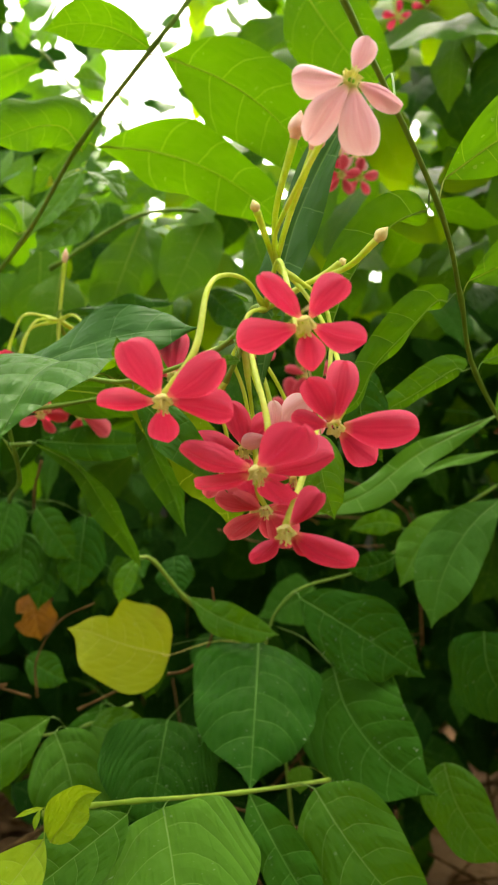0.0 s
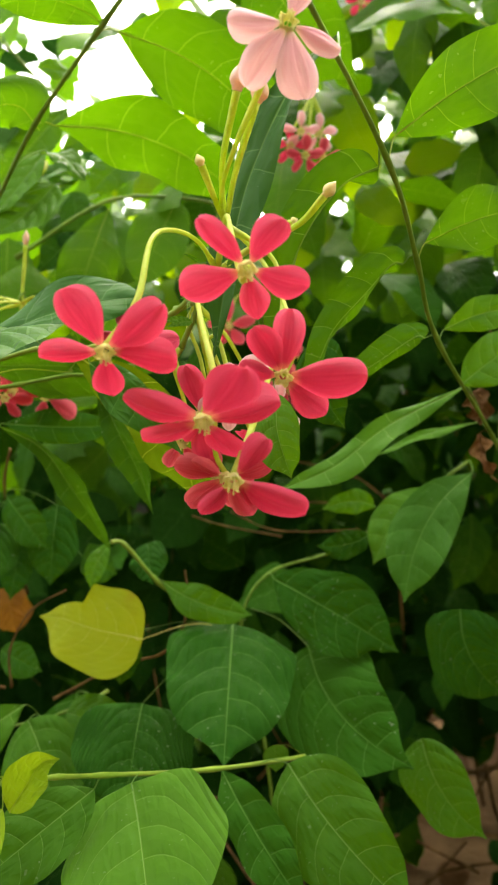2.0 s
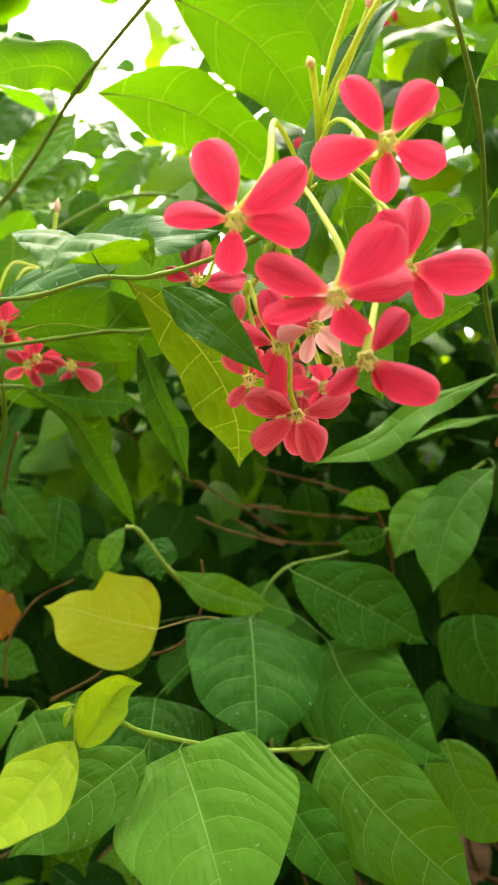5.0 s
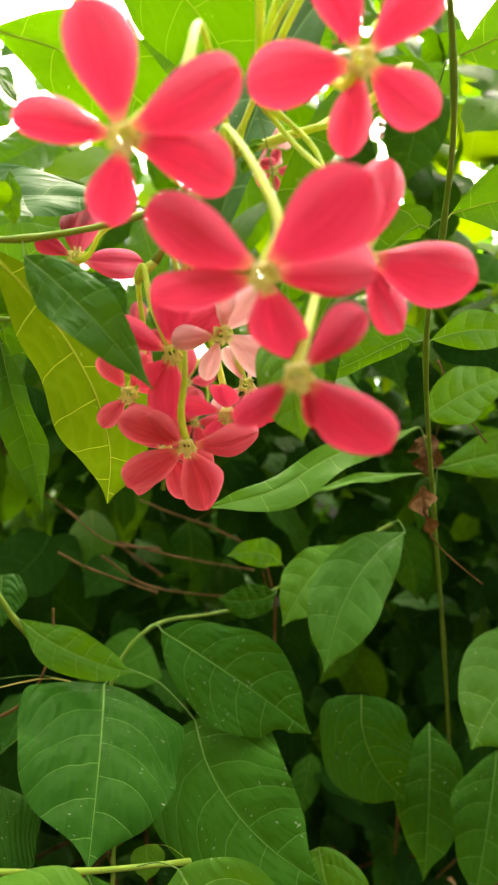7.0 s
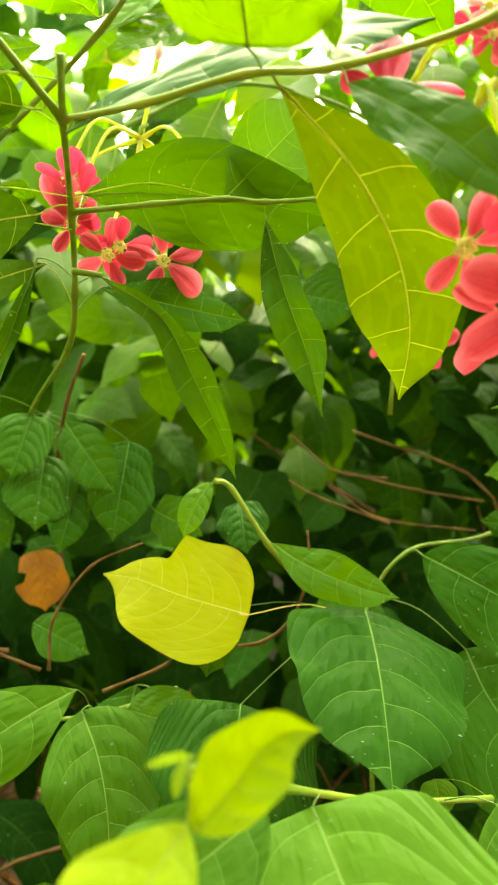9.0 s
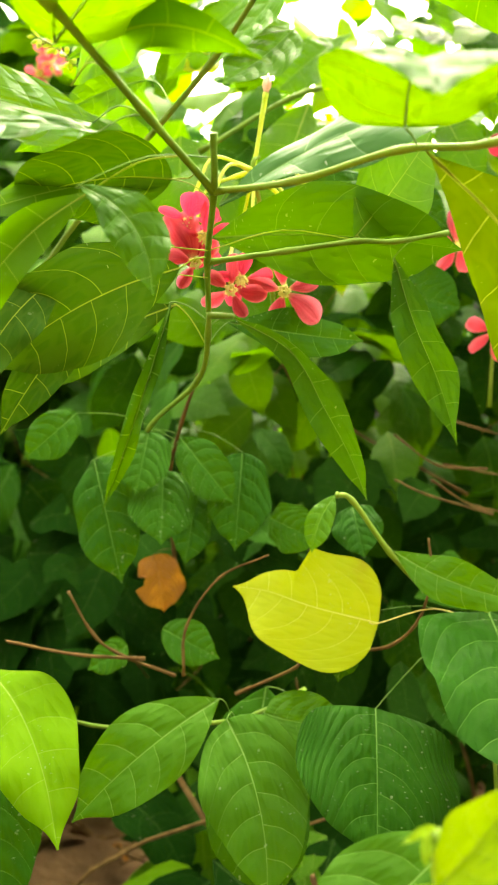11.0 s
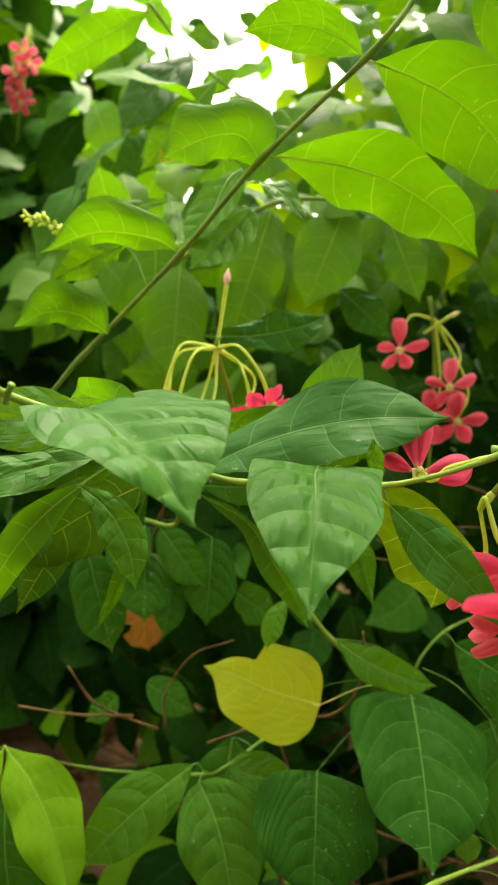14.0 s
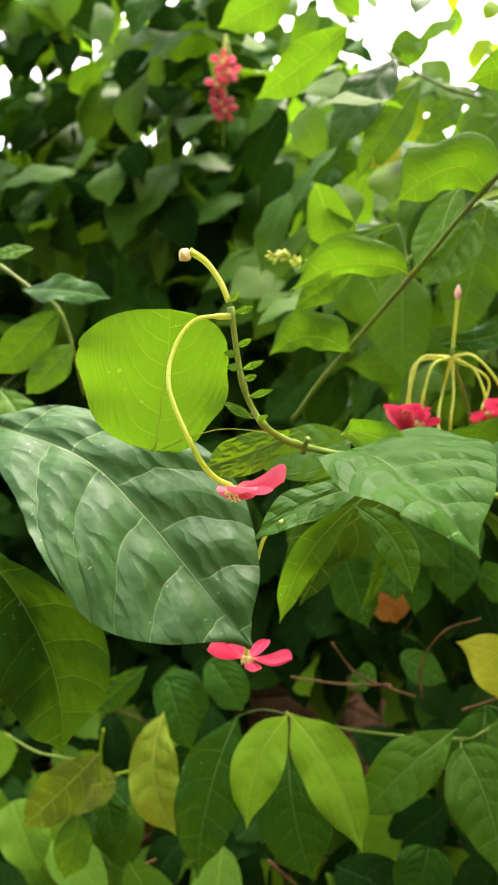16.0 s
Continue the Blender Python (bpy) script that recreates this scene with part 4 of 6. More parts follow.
blade(TS, UNDER, [(-0.0817, 0.4000, 0.9425), (-0.0909, 0.4000, 0.9542), (-0.1046, 0.3950, 0.9523), (-0.1240, 0.3850, 0.9404)], (0, -0.9, -0.3), (0, -0.8, -0.5), 0.0185, 0.0114, peak=0.4, curl=(-1.6, -0.5), wave=0.05, root=(-0.0829, 0.3957, 0.9434))
blade(TS, UNDER, [(-0.1210, 0.4300, 0.9095), (-0.1322, 0.4300, 0.9152), (-0.1577, 0.4250, 0.9164), (-0.1819, 0.4200, 0.9059)], (0, -0.9, -0.3), (0, -0.8, -0.5), 0.0161, 0.0068, peak=0.35, curl=(-1.2, -0.3), wave=0.05, root=(-0.1164, 0.4316, 0.912))
# the lighter leaf colour on these three stands in for sky sheen
blade(TS, FRESH, [(-0.0869, 0.4600, 0.9358), (-0.0989, 0.4520, 0.9199), (-0.1156, 0.4400, 0.9022)], (0.2, -0.7, 0.65), (0.2, -0.7, 0.65), 0.0139, 0.0139, peak=0.45, root=(-0.1254, 0.438, 0.9034))
blade(TS, FRESH, [(-0.0922, 0.4600, 0.9550), (-0.1036, 0.4550, 0.9367), (-0.1190, 0.4450, 0.9129)], (0, -0.5, 0.85), (0, -0.5, 0.85), 0.0126, 0.0126, peak=0.45, root=(-0.1052, 0.4196, 0.9225))
blade(TS, FRESH, [(-0.0902, 0.4300, 0.9420), (-0.0751, 0.4200, 0.9370), (-0.0611, 0.4100, 0.9199)], (0, -0.5, 0.88), (0, -0.5, 0.88), 0.0066, 0.0071, peak=0.5, wave=0.05, root=(-0.1015, 0.4156, 0.926))
leaf(TS, UNDER, (-0.044, 0.37, 0.9776), (-0.0909, 0.36, 0.9813), (0.14, -0.8467, -0.5133), 0.0199, 0.48, 0.140, 0.06, 0.12, 0.03, root=(-0.0464, 0.3649, 0.9721))
blade(TS, UNDER, [(-0.1560, 0.4500, 0.8708), (-0.1707, 0.4500, 0.8798), (-0.1849, 0.4450, 0.8805), (-0.2001, 0.4400, 0.8725)], (0, -0.9, -0.1), (0, -0.8, -0.3), 0.0161, 0.0072, peak=0.4, curl=(-1.0, -0.3), wave=0.05, root=(-0.1569, 0.4527, 0.873))
leaf(TS, FRESH, (-0.152, 0.47, 0.9175), (-0.1881, 0.46, 0.8963), (0.2977, -0.9529, -0.0576), 0.0167, 0.48, 0.030, 0.06, 0.12, 0.05, root=(-0.1359, 0.4429, 0.8933))
leaf(TS, FRESH, (-0.1272, 0.46, 0.9384), (-0.185, 0.45, 0.9147), (0.0938, -0.9784, 0.1844), 0.0105, 0.46, 0.034, 0.06, 0.12, 0.03, root=(-0.1201, 0.4356, 0.9085))

# a second, half-hidden flower cluster on arched tubes

HC = plant("arched_flower_cluster", (-0.1031, 0.47, 0.8482), "small red flowers hanging from arched lime-green tubes", "plant")
stem(HC, STEM, [(-0.0904, 0.5, 0.809), (-0.095, 0.46, 0.8399), (-0.1012, 0.435, 0.8651), (-0.0994, 0.435, 0.871)], 0.0012, 0.0008)
bud(HC, BUD, (-0.0964, 0.43, 0.9023), [(-0.0971, 0.43, 0.8945), (-0.0993, 0.433, 0.8789), (-0.1012, 0.435, 0.8651)], 0.0018, label="pale orange bud")
flower(HC, RED, (-0.1246, 0.42, 0.8409), (0, -0.3011, -0.9536), (163, 3, -105, -86, 79), (0.0120, 0.0120, 0.0240, 0.0240, 0.0188), [(-0.1214, 0.42, 0.8548), (-0.1159, 0.425, 0.8667), (-0.1012, 0.435, 0.8651)])
flower(HC, RED, (-0.1185, 0.418, 0.8345), (-0.199, -0.398, -0.8955), (-161, 31, -106, -78, 79), (0.0120, 0.0120, 0.0240, 0.0161, 0.0156), [(-0.1153, 0.418, 0.8497), (-0.1104, 0.423, 0.8628), (-0.1012, 0.435, 0.8651)])
flower(HC, RED, (-0.0752, 0.42, 0.8408), (0.2005, -0.3008, -0.9324), (133, -36, -100, -80, 85), (0.0129, 0.0120, 0.0239, 0.0240, 0.0170), [(-0.0806, 0.42, 0.8545), (-0.0907, 0.425, 0.8661), (-0.1012, 0.435, 0.8651)])
flower(HC, RED, (-0.0838, 0.43, 0.8368), (0.2005, -0.3008, -0.9324), (132, -36, -101, -81, 84), (0.0132, 0.0120, 0.0240, 0.0240, 0.0178), [(-0.0864, 0.43, 0.8492), (-0.0911, 0.435, 0.859), (-0.1012, 0.435, 0.8651)])
flower(HC, RED, (-0.1042, 0.425, 0.8194), (0, -0.6, -0.8), (172, 2, -110, -70, 78), (0.0120, 0.0120, 0.0141, 0.0126, 0.0120), [(-0.1029, 0.425, 0.8342), (-0.101, 0.43, 0.8468), (-0.1012, 0.435, 0.8651)])
flower(HC, CORAL, (-0.1082, 0.425, 0.815), (0, -0.9138, -0.4061), (84, -4, -63, -150, 147), (0.0133, 0.0140, 0.0120, 0.0130, 0.0120), [(-0.1096, 0.44, 0.833), (-0.1055, 0.45, 0.8509), (-0.1012, 0.435, 0.8651)])
flower(HC, CORAL, (-0.0875, 0.425, 0.8151), (0, -0.9138, -0.4061), (103, 20, -42, -104, 167), (0.0120, 0.0145, 0.0181, 0.0130, 0.0149), [(-0.0878, 0.44, 0.8331), (-0.0829, 0.45, 0.8511), (-0.1012, 0.435, 0.8651)])
flower(HC, CORAL, (-0.1222, 0.425, 0.8254), (0, -0.9138, -0.4061), (125, 102, 47, -123, 170), (0.0204, 0.0194, 0.0120, 0.0120, 0.0120), [(-0.1243, 0.44, 0.8439), (-0.1208, 0.45, 0.8622), (-0.1012, 0.435, 0.8651)])


def bud_spike(parent, foot, top, seed):
    """A short spike set with tiny pale buds, as one part."""
    rnd = random.Random(seed)
    at, foot, top = parent.location, Vector(foot), Vector(top)
    line = smooth_line([foot - at, foot.lerp(top, 0.5) - at + Vector((0, 0, 0.002)), top - at], 5)
    verts, faces = tube_data(line, [0.0006 - 0.0003 * i / len(line) for i in range(len(line))], 6)
    slots = [0] * len(faces)
    for k in range(26):
        q = line[int(k / 26 * (len(line) - 1))]
        way = Vector((rnd.gauss(-0.3, 0.6), rnd.gauss(0, 0.8), rnd.gauss(0.3, 0.7))).normalized()
        ball(q + way * 0.0030, way, 0.0011 * rnd.uniform(0.7, 1.15), 0.0042, verts, faces, slots, 1, 6, 5)
    return part("bud_spike", mesh_of("bud_spike", verts, faces, [STEM, TUBE], None, slots), parent, "spike of tiny pale green buds")


bud_spike(TS, (-0.1816, 0.4700, 0.9211), (-0.1983, 0.4500, 0.9271), 31)

# the dark vine that climbs on the right

VV = plant("climbing_vine", (0.1572, 0.46, 0.7534), "dark green climbing vine with long folded leaves", "plant")
stem(VV, VINE, [(0.3293, 0.75, 0.5682), (0.2264, 0.58, 0.7085), (0.1608, 0.47, 0.782), (0.0996, 0.3577, 0.8294), (0.0799, 0.3079, 0.8538), (0.0627, 0.2706, 0.8787), (0.025, 0.2148, 0.9161), (-0.0273, 0.1403, 0.9658)], 0.0011, 0.0008)
blade(VV, SHEEN, [(0.0489, 0.2850, 0.9280), (0.0348, 0.2840, 0.9139), (0.0181, 0.2830, 0.8812), (0.0096, 0.2810, 0.8504), (0.0029, 0.2780, 0.8141)], (-0.45, -0.6, 0.6), (-0.4, -0.7, 0.5), 0.0100, 0.0100, peak=0.45, root=(0.0438, 0.2427, 0.8974))
blade(VV, FRESH, [(0.0602, 0.2750, 0.8786), (0.0483, 0.2780, 0.8735), (0.0359, 0.2800, 0.8581), (0.0284, 0.2830, 0.8388), (0.0236, 0.2870, 0.8073)], (0, -1, -0.2), (0, -1, 0), 0.0112, 0.0085, peak=0.2, fold=(0.1, -1.7), foot=0.5, root=(0.0589, 0.2651, 0.8825))
blade(VV, FRESH, [(0.0740, 0.3050, 0.8525), (0.0700, 0.3060, 0.8527), (0.0595, 0.3070, 0.8417), (0.0477, 0.3080, 0.8291), (0.0401, 0.3090, 0.8150), (0.0284, 0.3100, 0.8076)], (0, -1, -0.1), (-0.3, -0.9, 0.3), 0.0098, 0.0065, peak=0.22, fold=(0.1, -1.4), foot=0.5, root=(0.0782, 0.3041, 0.8563))
blade(VV, FRESH, [(0.0923, 0.3520, 0.8307), (0.0882, 0.3530, 0.8314), (0.0699, 0.3540, 0.8199), (0.0480, 0.3560, 0.8079)], (0, -1, 0.2), (0, -1, 0.2), 0.0085, 0.0040, peak=0.25, fold=(0.1, -0.6), foot=0.5, root=(0.0976, 0.3527, 0.8319))
blade(VV, FRESH, [(0.1319, 0.4300, 0.8149), (0.0882, 0.4150, 0.7953), (0.0580, 0.4000, 0.7755), (0.0280, 0.3900, 0.7645)], (0.1, -0.75, 0.65), (0.1, -0.8, 0.6), 0.0063, 0.0101, peak=0.62, fold=(0.15, 0.1), root=(0.1424, 0.4363, 0.7963))
blade(VV, FRESH, [(0.1438, 0.4500, 0.7963), (0.1131, 0.4450, 0.7904), (0.0839, 0.4400, 0.7793)], (0.0, -0.6, 0.8), (0.0, -0.6, 0.8), 0.0028, 0.0045, peak=0.5, root=(0.1485, 0.4475, 0.7915))
leaf(VV, UNDER, (0.0834, 0.31, 0.8612), (0.1384, 0.32, 0.876), (0.2228, -0.958, -0.1808), 0.0226, 0.37, -0.073, 0.06, 0.12, 0.03, root=(0.0799, 0.3079, 0.8538))
leaf(VV, FRESH, (0.1026, 0.36, 0.8353), (0.15, 0.37, 0.8434), (0.212, -0.9767, -0.0345), 0.0151, 0.35, -0.085, 0.06, 0.12, 0.03, root=(0.0996, 0.3577, 0.8294))
leaf(VV, FRESH, (0.1206, 0.4, 0.8135), (0.1626, 0.41, 0.8401), (0.0988, -0.9727, 0.2101), 0.0237, 0.34, -0.024, 0.06, 0.12, 0.03, root=(0.1241, 0.4026, 0.8105))
leaf(VV, UNDER, (0.0659, 0.275, 0.8887), (0.1299, 0.29, 0.9266), (0.3414, -0.9152, -0.2142), 0.0284, 0.40, -0.058, 0.06, 0.12, 0.03, root=(0.0627, 0.2706, 0.8787))
leaf(VV, FRESH, (0.1615, 0.47, 0.8025), (0.2306, 0.47, 0.8231), (-0.0756, -0.9643, 0.2538), 0.0246, 0.47, -0.006, 0.06, 0.12, 0.03, root=(0.1608, 0.47, 0.782))
leaf(VV, DRY, (0.1405, 0.447, 0.8133), (0.1431, 0.445, 0.7942), (-0.4415, -0.8966, 0.0342), 0.0166, 0.47, -0.094, 0.06, 0.7, 0.22, label="crumpled brown withered leaf", root=(0.1424, 0.4363, 0.7963))
leaf(VV, DRY, (0.1431, 0.447, 0.7903), (0.149, 0.445, 0.7665), (-0.4341, -0.9003, -0.0307), 0.0119, 0.44, 0.034, 0.06, 0.8, 0.25, label="crumpled brown withered leaf", root=(0.1485, 0.4475, 0.7915))
stem(VV, TWIG, [(0.1486, 0.446, 0.7665), (0.1625, 0.45, 0.757), (0.1825, 0.455, 0.7463)], 0.00043, 0.00029, "dry_tendril")
stem(VV, TWIG, [(0.1474, 0.449, 0.8531), (0.154, 0.445, 0.8386), (0.1607, 0.44, 0.8253), (0.1717, 0.44, 0.8138)], 0.0005, 0.00036, "dry_tendril")
leaf(VV, DRY, (0.1513, 0.44, 0.8401), (0.1639, 0.44, 0.8308), (-0.2652, -0.8955, -0.3574), 0.0116, 0.60, 0.064, 0.06, 0.6, 0.15, root=(0.1363, 0.4251, 0.801))
leaf(VV, UNDER, (0.0235, 0.46, 1.0683), (0.0842, 0.46, 0.9895), (-0.4154, -0.8515, -0.3199), 0.0486, 0.46, 0.032, 0.06, 0.12, 0.03)

# low shoots with broad leaves

LA = plant("leafy_shoot", (0.0016, 0.5, 0.6559), "low creeper shoot with broad dark green leaves", "plant", "leafy shoots")
stem(LA, VINE, [(0.0284, 0.52, 0.5499), (0.0208, 0.51, 0.6181), (0.0098, 0.49, 0.6761), (0.0268, 0.49, 0.7099), (0.0787, 0.52, 0.7224), (0.1517, 0.5, 0.7737)], 0.001, 0.0008)
leaf(LA, GREEN, (0.0055, 0.466, 0.6853), (0.0005, 0.375, 0.6404), (0.0401, -0.4446, 0.8948), 0.0690, 0.41, -0.001, 0.05, 0.04, 0.03, root=(0.0132, 0.49, 0.6828))
leaf(LA, GREEN, (0.0297, 0.472, 0.71), (0.0924, 0.43, 0.6764), (-0.3741, -0.8519, 0.3665), 0.0435, 0.53, -0.008, 0.05, 0.12, 0.03, cut=0.86, root=(0.0268, 0.49, 0.7099))
leaf(LA, GREEN, (0.0475, 0.462, 0.6731), (0.0924, 0.4, 0.6271), (-0.4792, -0.7195, 0.5027), 0.0604, 0.37, 0.108, 0.06, 0.12, 0.03, root=(0.0166, 0.49, 0.6896))
leaf(LA, HANGING, (0.1442, 0.4658, 0.7682), (0.0958, 0.4294, 0.7023), (-0.0847, -0.8444, 0.529), 0.0349, 0.56, 0.094, 0.06, 0.12, 0.03, root=(0.1517, 0.5, 0.7737))
leaf(LA, FRESH, (0.1255, 0.5, 0.7586), (0.0868, 0.47, 0.7168), (0.0738, -0.8412, 0.5357), 0.0267, 0.53, 0.055, 0.06, 0.12, 0.03, root=(0.1298, 0.506, 0.7583))
leaf(LA, GREEN, (0.0907, 0.5, 0.7312), (0.0557, 0.48, 0.7268), (0.4744, -0.8644, 0.1663), 0.0175, 0.49, -0.072, 0.06, 0.12, 0.03, root=(0.0933, 0.516, 0.7326))
leaf(LA, FRESH, (0.0978, 0.52, 0.7457), (0.0598, 0.49, 0.7474), (0.6183, -0.7853, -0.0327), 0.0157, 0.47, 0.096, 0.06, 0.12, 0.03, root=(0.1006, 0.514, 0.7378))
leaf(LA, GREEN, (-0.0446, 0.448, 0.648), (-0.0487, 0.4, 0.6076), (0.1472, -0.644, 0.7507), 0.0639, 0.47, 0.010, 0.06, 0.12, 0.03, root=(0.0098, 0.49, 0.6761))
leaf(LA, FRESH, (-0.0352, 0.475, 0.7101), (0.0168, 0.455, 0.6929), (-0.2547, -0.92, 0.2979), 0.0201, 0.53, 0.065, 0.06, 0.12, 0.03, root=(0.0149, 0.49, 0.6862))
leaf(LA, FRESH, (-0.0624, 0.465, 0.7346), (-0.0725, 0.455, 0.7101), (0.1451, -0.9355, 0.3222), 0.0119, 0.53, 0.070, 0.06, 0.12, 0.03)
blade(LA, YELLOW, [(-0.0439, 0.4520, 0.6823), (-0.0705, 0.4580, 0.6869), (-0.0906, 0.4680, 0.6913), (-0.1062, 0.4780, 0.6914)], (-0.1, -0.95, 0.25), (0.1, -0.97, 0.2), 0.0252, 0.0246, peak=0.40, foot=0.42, fold=(0.05, 0.1), wave=0.03, quilt=0.003, nick=((1, 0.53, 1.3, 0.5),), root=(0.0098, 0.49, 0.6761), label="ageing yellow leaf")
leaf(LA, GREEN, (-0.0529, 0.47, 0.6812), (-0.0589, 0.465, 0.6537), (-0.0124, -0.9832, 0.182), 0.0187, 0.47, 0.031, 0.06, 0.12, 0.03, root=(0.0098, 0.49, 0.6761))
stem(LA, STEM, [(-0.062, 0.465, 0.7346), (-0.0546, 0.468, 0.7321), (-0.0368, 0.475, 0.7093), (-0.018, 0.49, 0.6909)], 0.0011, 0.0013, "side_stem")
stem(LA, TWIG, [(-0.0211, 0.468, 0.7169), (-0.0194, 0.468, 0.7004), (-0.0244, 0.468, 0.6812), (-0.0353, 0.47, 0.6695), (-0.0479, 0.475, 0.6653)], 0.0005, 0.00086, "dry_twig", "thin brown dry twig")
leaf(LA, FRESH, (0.2515, 0.48, 0.7059), (0.1732, 0.44, 0.6711), (0.1467, -0.7966, 0.5864), 0.0539, 0.60, 0.127, 0.06, 0.12, 0.03)
leaf(LA, GREEN, (0.2219, 0.5, 0.6578), (0.1966, 0.47, 0.5923), (-0.4125, -0.7577, 0.5057), 0.0376, 0.44, -0.011, 0.06, 0.12, 0.03)
leaf(LA, GREEN, (0.1496, 0.52, 0.6796), (0.1714, 0.5, 0.6299), (-0.3858, -0.902, 0.1939), 0.0500, 0.41, 0.140, 0.06, 0.12, 0.03)
leaf(LA, GREEN, (0.1959, 0.53, 0.6648), (0.184, 0.5, 0.591), (-0.4122, -0.819, 0.3992), 0.0372, 0.43, -0.017, 0.06, 0.12, 0.03)

LB = plant("leafy_shoot", (-0.0187, 0.42, 0.589), "low creeper shoot with bright broad leaves and lime young tip", "plant", "leafy shoots")
stem(LB, STEM, [(0.0393, 0.4, 0.6348), (-0.0044, 0.36, 0.6457), (-0.0418, 0.3, 0.6683), (-0.0511, 0.27, 0.6801), (-0.0614, 0.245, 0.6887)], 0.001, 0.0008)
blade(LB, FRESH, [(-0.0329, 0.3140, 0.6594), (-0.0274, 0.2920, 0.6499), (-0.0210, 0.2620, 0.6361), (-0.0175, 0.2450, 0.6259)], (-0.2, -0.6, 0.78), (-0.2, -0.7, 0.68), 0.0265, 0.0310, peak=0.4, root=(-0.0305, 0.318, 0.6615))
leaf(LB, GREEN, (-0.0003, 0.37, 0.6418), (0.0354, 0.33, 0.5975), (-0.3063, -0.8161, 0.49), 0.0245, 0.42, 0.012, 0.06, 0.12, 0.03, root=(0.0043, 0.368, 0.6435))
leaf(LB, FRESH, (0.0296, 0.3676, 0.6441), (0.0764, 0.32, 0.6009), (-0.406, -0.7998, 0.4421), 0.0460, 0.37, 0.028, 0.06, 0.12, 0.03, root=(0.0174, 0.38, 0.6402))
leaf(LB, FRESH, (0.1073, 0.45, 0.6237), (0.1359, 0.43, 0.5773), (-0.3175, -0.9261, 0.2039), 0.0349, 0.38, 0.101, 0.06, 0.12, 0.03)
leaf(LB, FRESH, (-0.0447, 0.3, 0.6634), (-0.0844, 0.28, 0.6383), (0.0144, -0.7934, 0.6085), 0.0269, 0.45, -0.016, 0.06, 0.12, 0.03, root=(-0.0418, 0.3, 0.6683))
blade(LB, YOUNG, [(-0.0599, 0.2460, 0.6796), (-0.0547, 0.2440, 0.6874), (-0.0493, 0.2420, 0.6953), (-0.0433, 0.2400, 0.6972)], (-0.35, -0.9, -0.15), (-0.2, -0.95, -0.1), 0.0066, 0.0072, peak=0.5, fold=(0.45, 0.45), root=(-0.0604, 0.2475, 0.6878), label="lime green young leaf")
blade(LB, YOUNG, [(-0.0610, 0.2430, 0.6819), (-0.0685, 0.2320, 0.6735), (-0.0797, 0.2150, 0.6640)], (0.4, -0.6, 0.7), (0.4, -0.6, 0.7), 0.0092, 0.0092, peak=0.42, fold=(0.25, 0.25), root=(-0.0614, 0.245, 0.6887), label="lime green young leaf")
leaf(LB, YOUNG, (-0.0608, 0.243, 0.6914), (-0.0678, 0.235, 0.6918), (0.7005, -0.5942, 0.3953), 0.0015, 0.46, 0.039, 0.06, 0.12, 0.03, root=(-0.0614, 0.245, 0.6887))
leaf(LB, YOUNG, (-0.062, 0.243, 0.6909), (-0.063, 0.24, 0.686), (0.0533, -0.8577, 0.5113), 0.0019, 0.51, 0.046, 0.06, 0.12, 0.03, root=(-0.0614, 0.245, 0.6887))
leaf(LB, UNDER, (0.0256, 0.42, 0.6335), (0.0255, 0.41, 0.6236), (-0.294, -0.6742, 0.6775), 0.0128, 0.43, -0.046, 0.06, 0.12, 0.03, root=(0.0393, 0.4, 0.6348))

LC = plant("leafy_shoot", (-0.1289, 0.5, 0.5508), "low creeper shoot with hanging green leaves", "plant", "leafy shoots")
stem(LC, VINE, [(-0.0716, 0.5, 0.6403), (-0.0935, 0.47, 0.6373), (-0.1093, 0.47, 0.6327), (-0.1735, 0.5, 0.6188), (-0.2085, 0.45, 0.6546)], 0.0008, 0.0007)
leaf(LC, FRESH, (-0.1055, 0.444, 0.6425), (-0.0868, 0.41, 0.5858), (0.0561, -0.8482, 0.5267), 0.0421, 0.37, -0.070, 0.06, 0.12, 0.03, root=(-0.103, 0.47, 0.6346))
leaf(LC, FRESH, (-0.1091, 0.45, 0.6488), (-0.1622, 0.42, 0.6086), (0.1177, -0.864, 0.4895), 0.0333, 0.51, 0.031, 0.06, 0.12, 0.03, root=(-0.1046, 0.47, 0.6341))
leaf(LC, FRESH, (-0.0903, 0.47, 0.6374), (-0.0528, 0.46, 0.6375), (-0.2263, -0.8477, 0.4797), 0.0267, 0.47, 0.066, 0.06, 0.12, 0.03, root=(-0.0913, 0.473, 0.6376))
leaf(LC, LIME, (-0.2022, 0.4338, 0.6622), (-0.1552, 0.3721, 0.6212), (-0.0777, -0.592, 0.8022), 0.0343, 0.48, -0.064, 0.06, 0.12, 0.03, label="bright yellow-green leaf", root=(-0.2085, 0.45, 0.6546))
leaf(LC, LIME, (-0.2041, 0.435, 0.6609), (-0.2175, 0.38, 0.6237), (0.3215, -0.5825, 0.7465), 0.0298, 0.44, 0.092, 0.06, 0.12, 0.03, root=(-0.2085, 0.45, 0.6546))
leaf(LC, GREEN, (-0.2426, 0.46, 0.6455), (-0.2677, 0.43, 0.5529), (0.2153, -0.9447, 0.2474), 0.0431, 0.43, 0.054, 0.06, 0.12, 0.03, root=(-0.2085, 0.45, 0.6546))
leaf(LC, GREEN, (-0.2139, 0.47, 0.6148), (-0.1987, 0.45, 0.5435), (0.2519, -0.9165, 0.3109), 0.0499, 0.42, 0.045, 0.06, 0.12, 0.03, root=(-0.1945, 0.47, 0.6403))
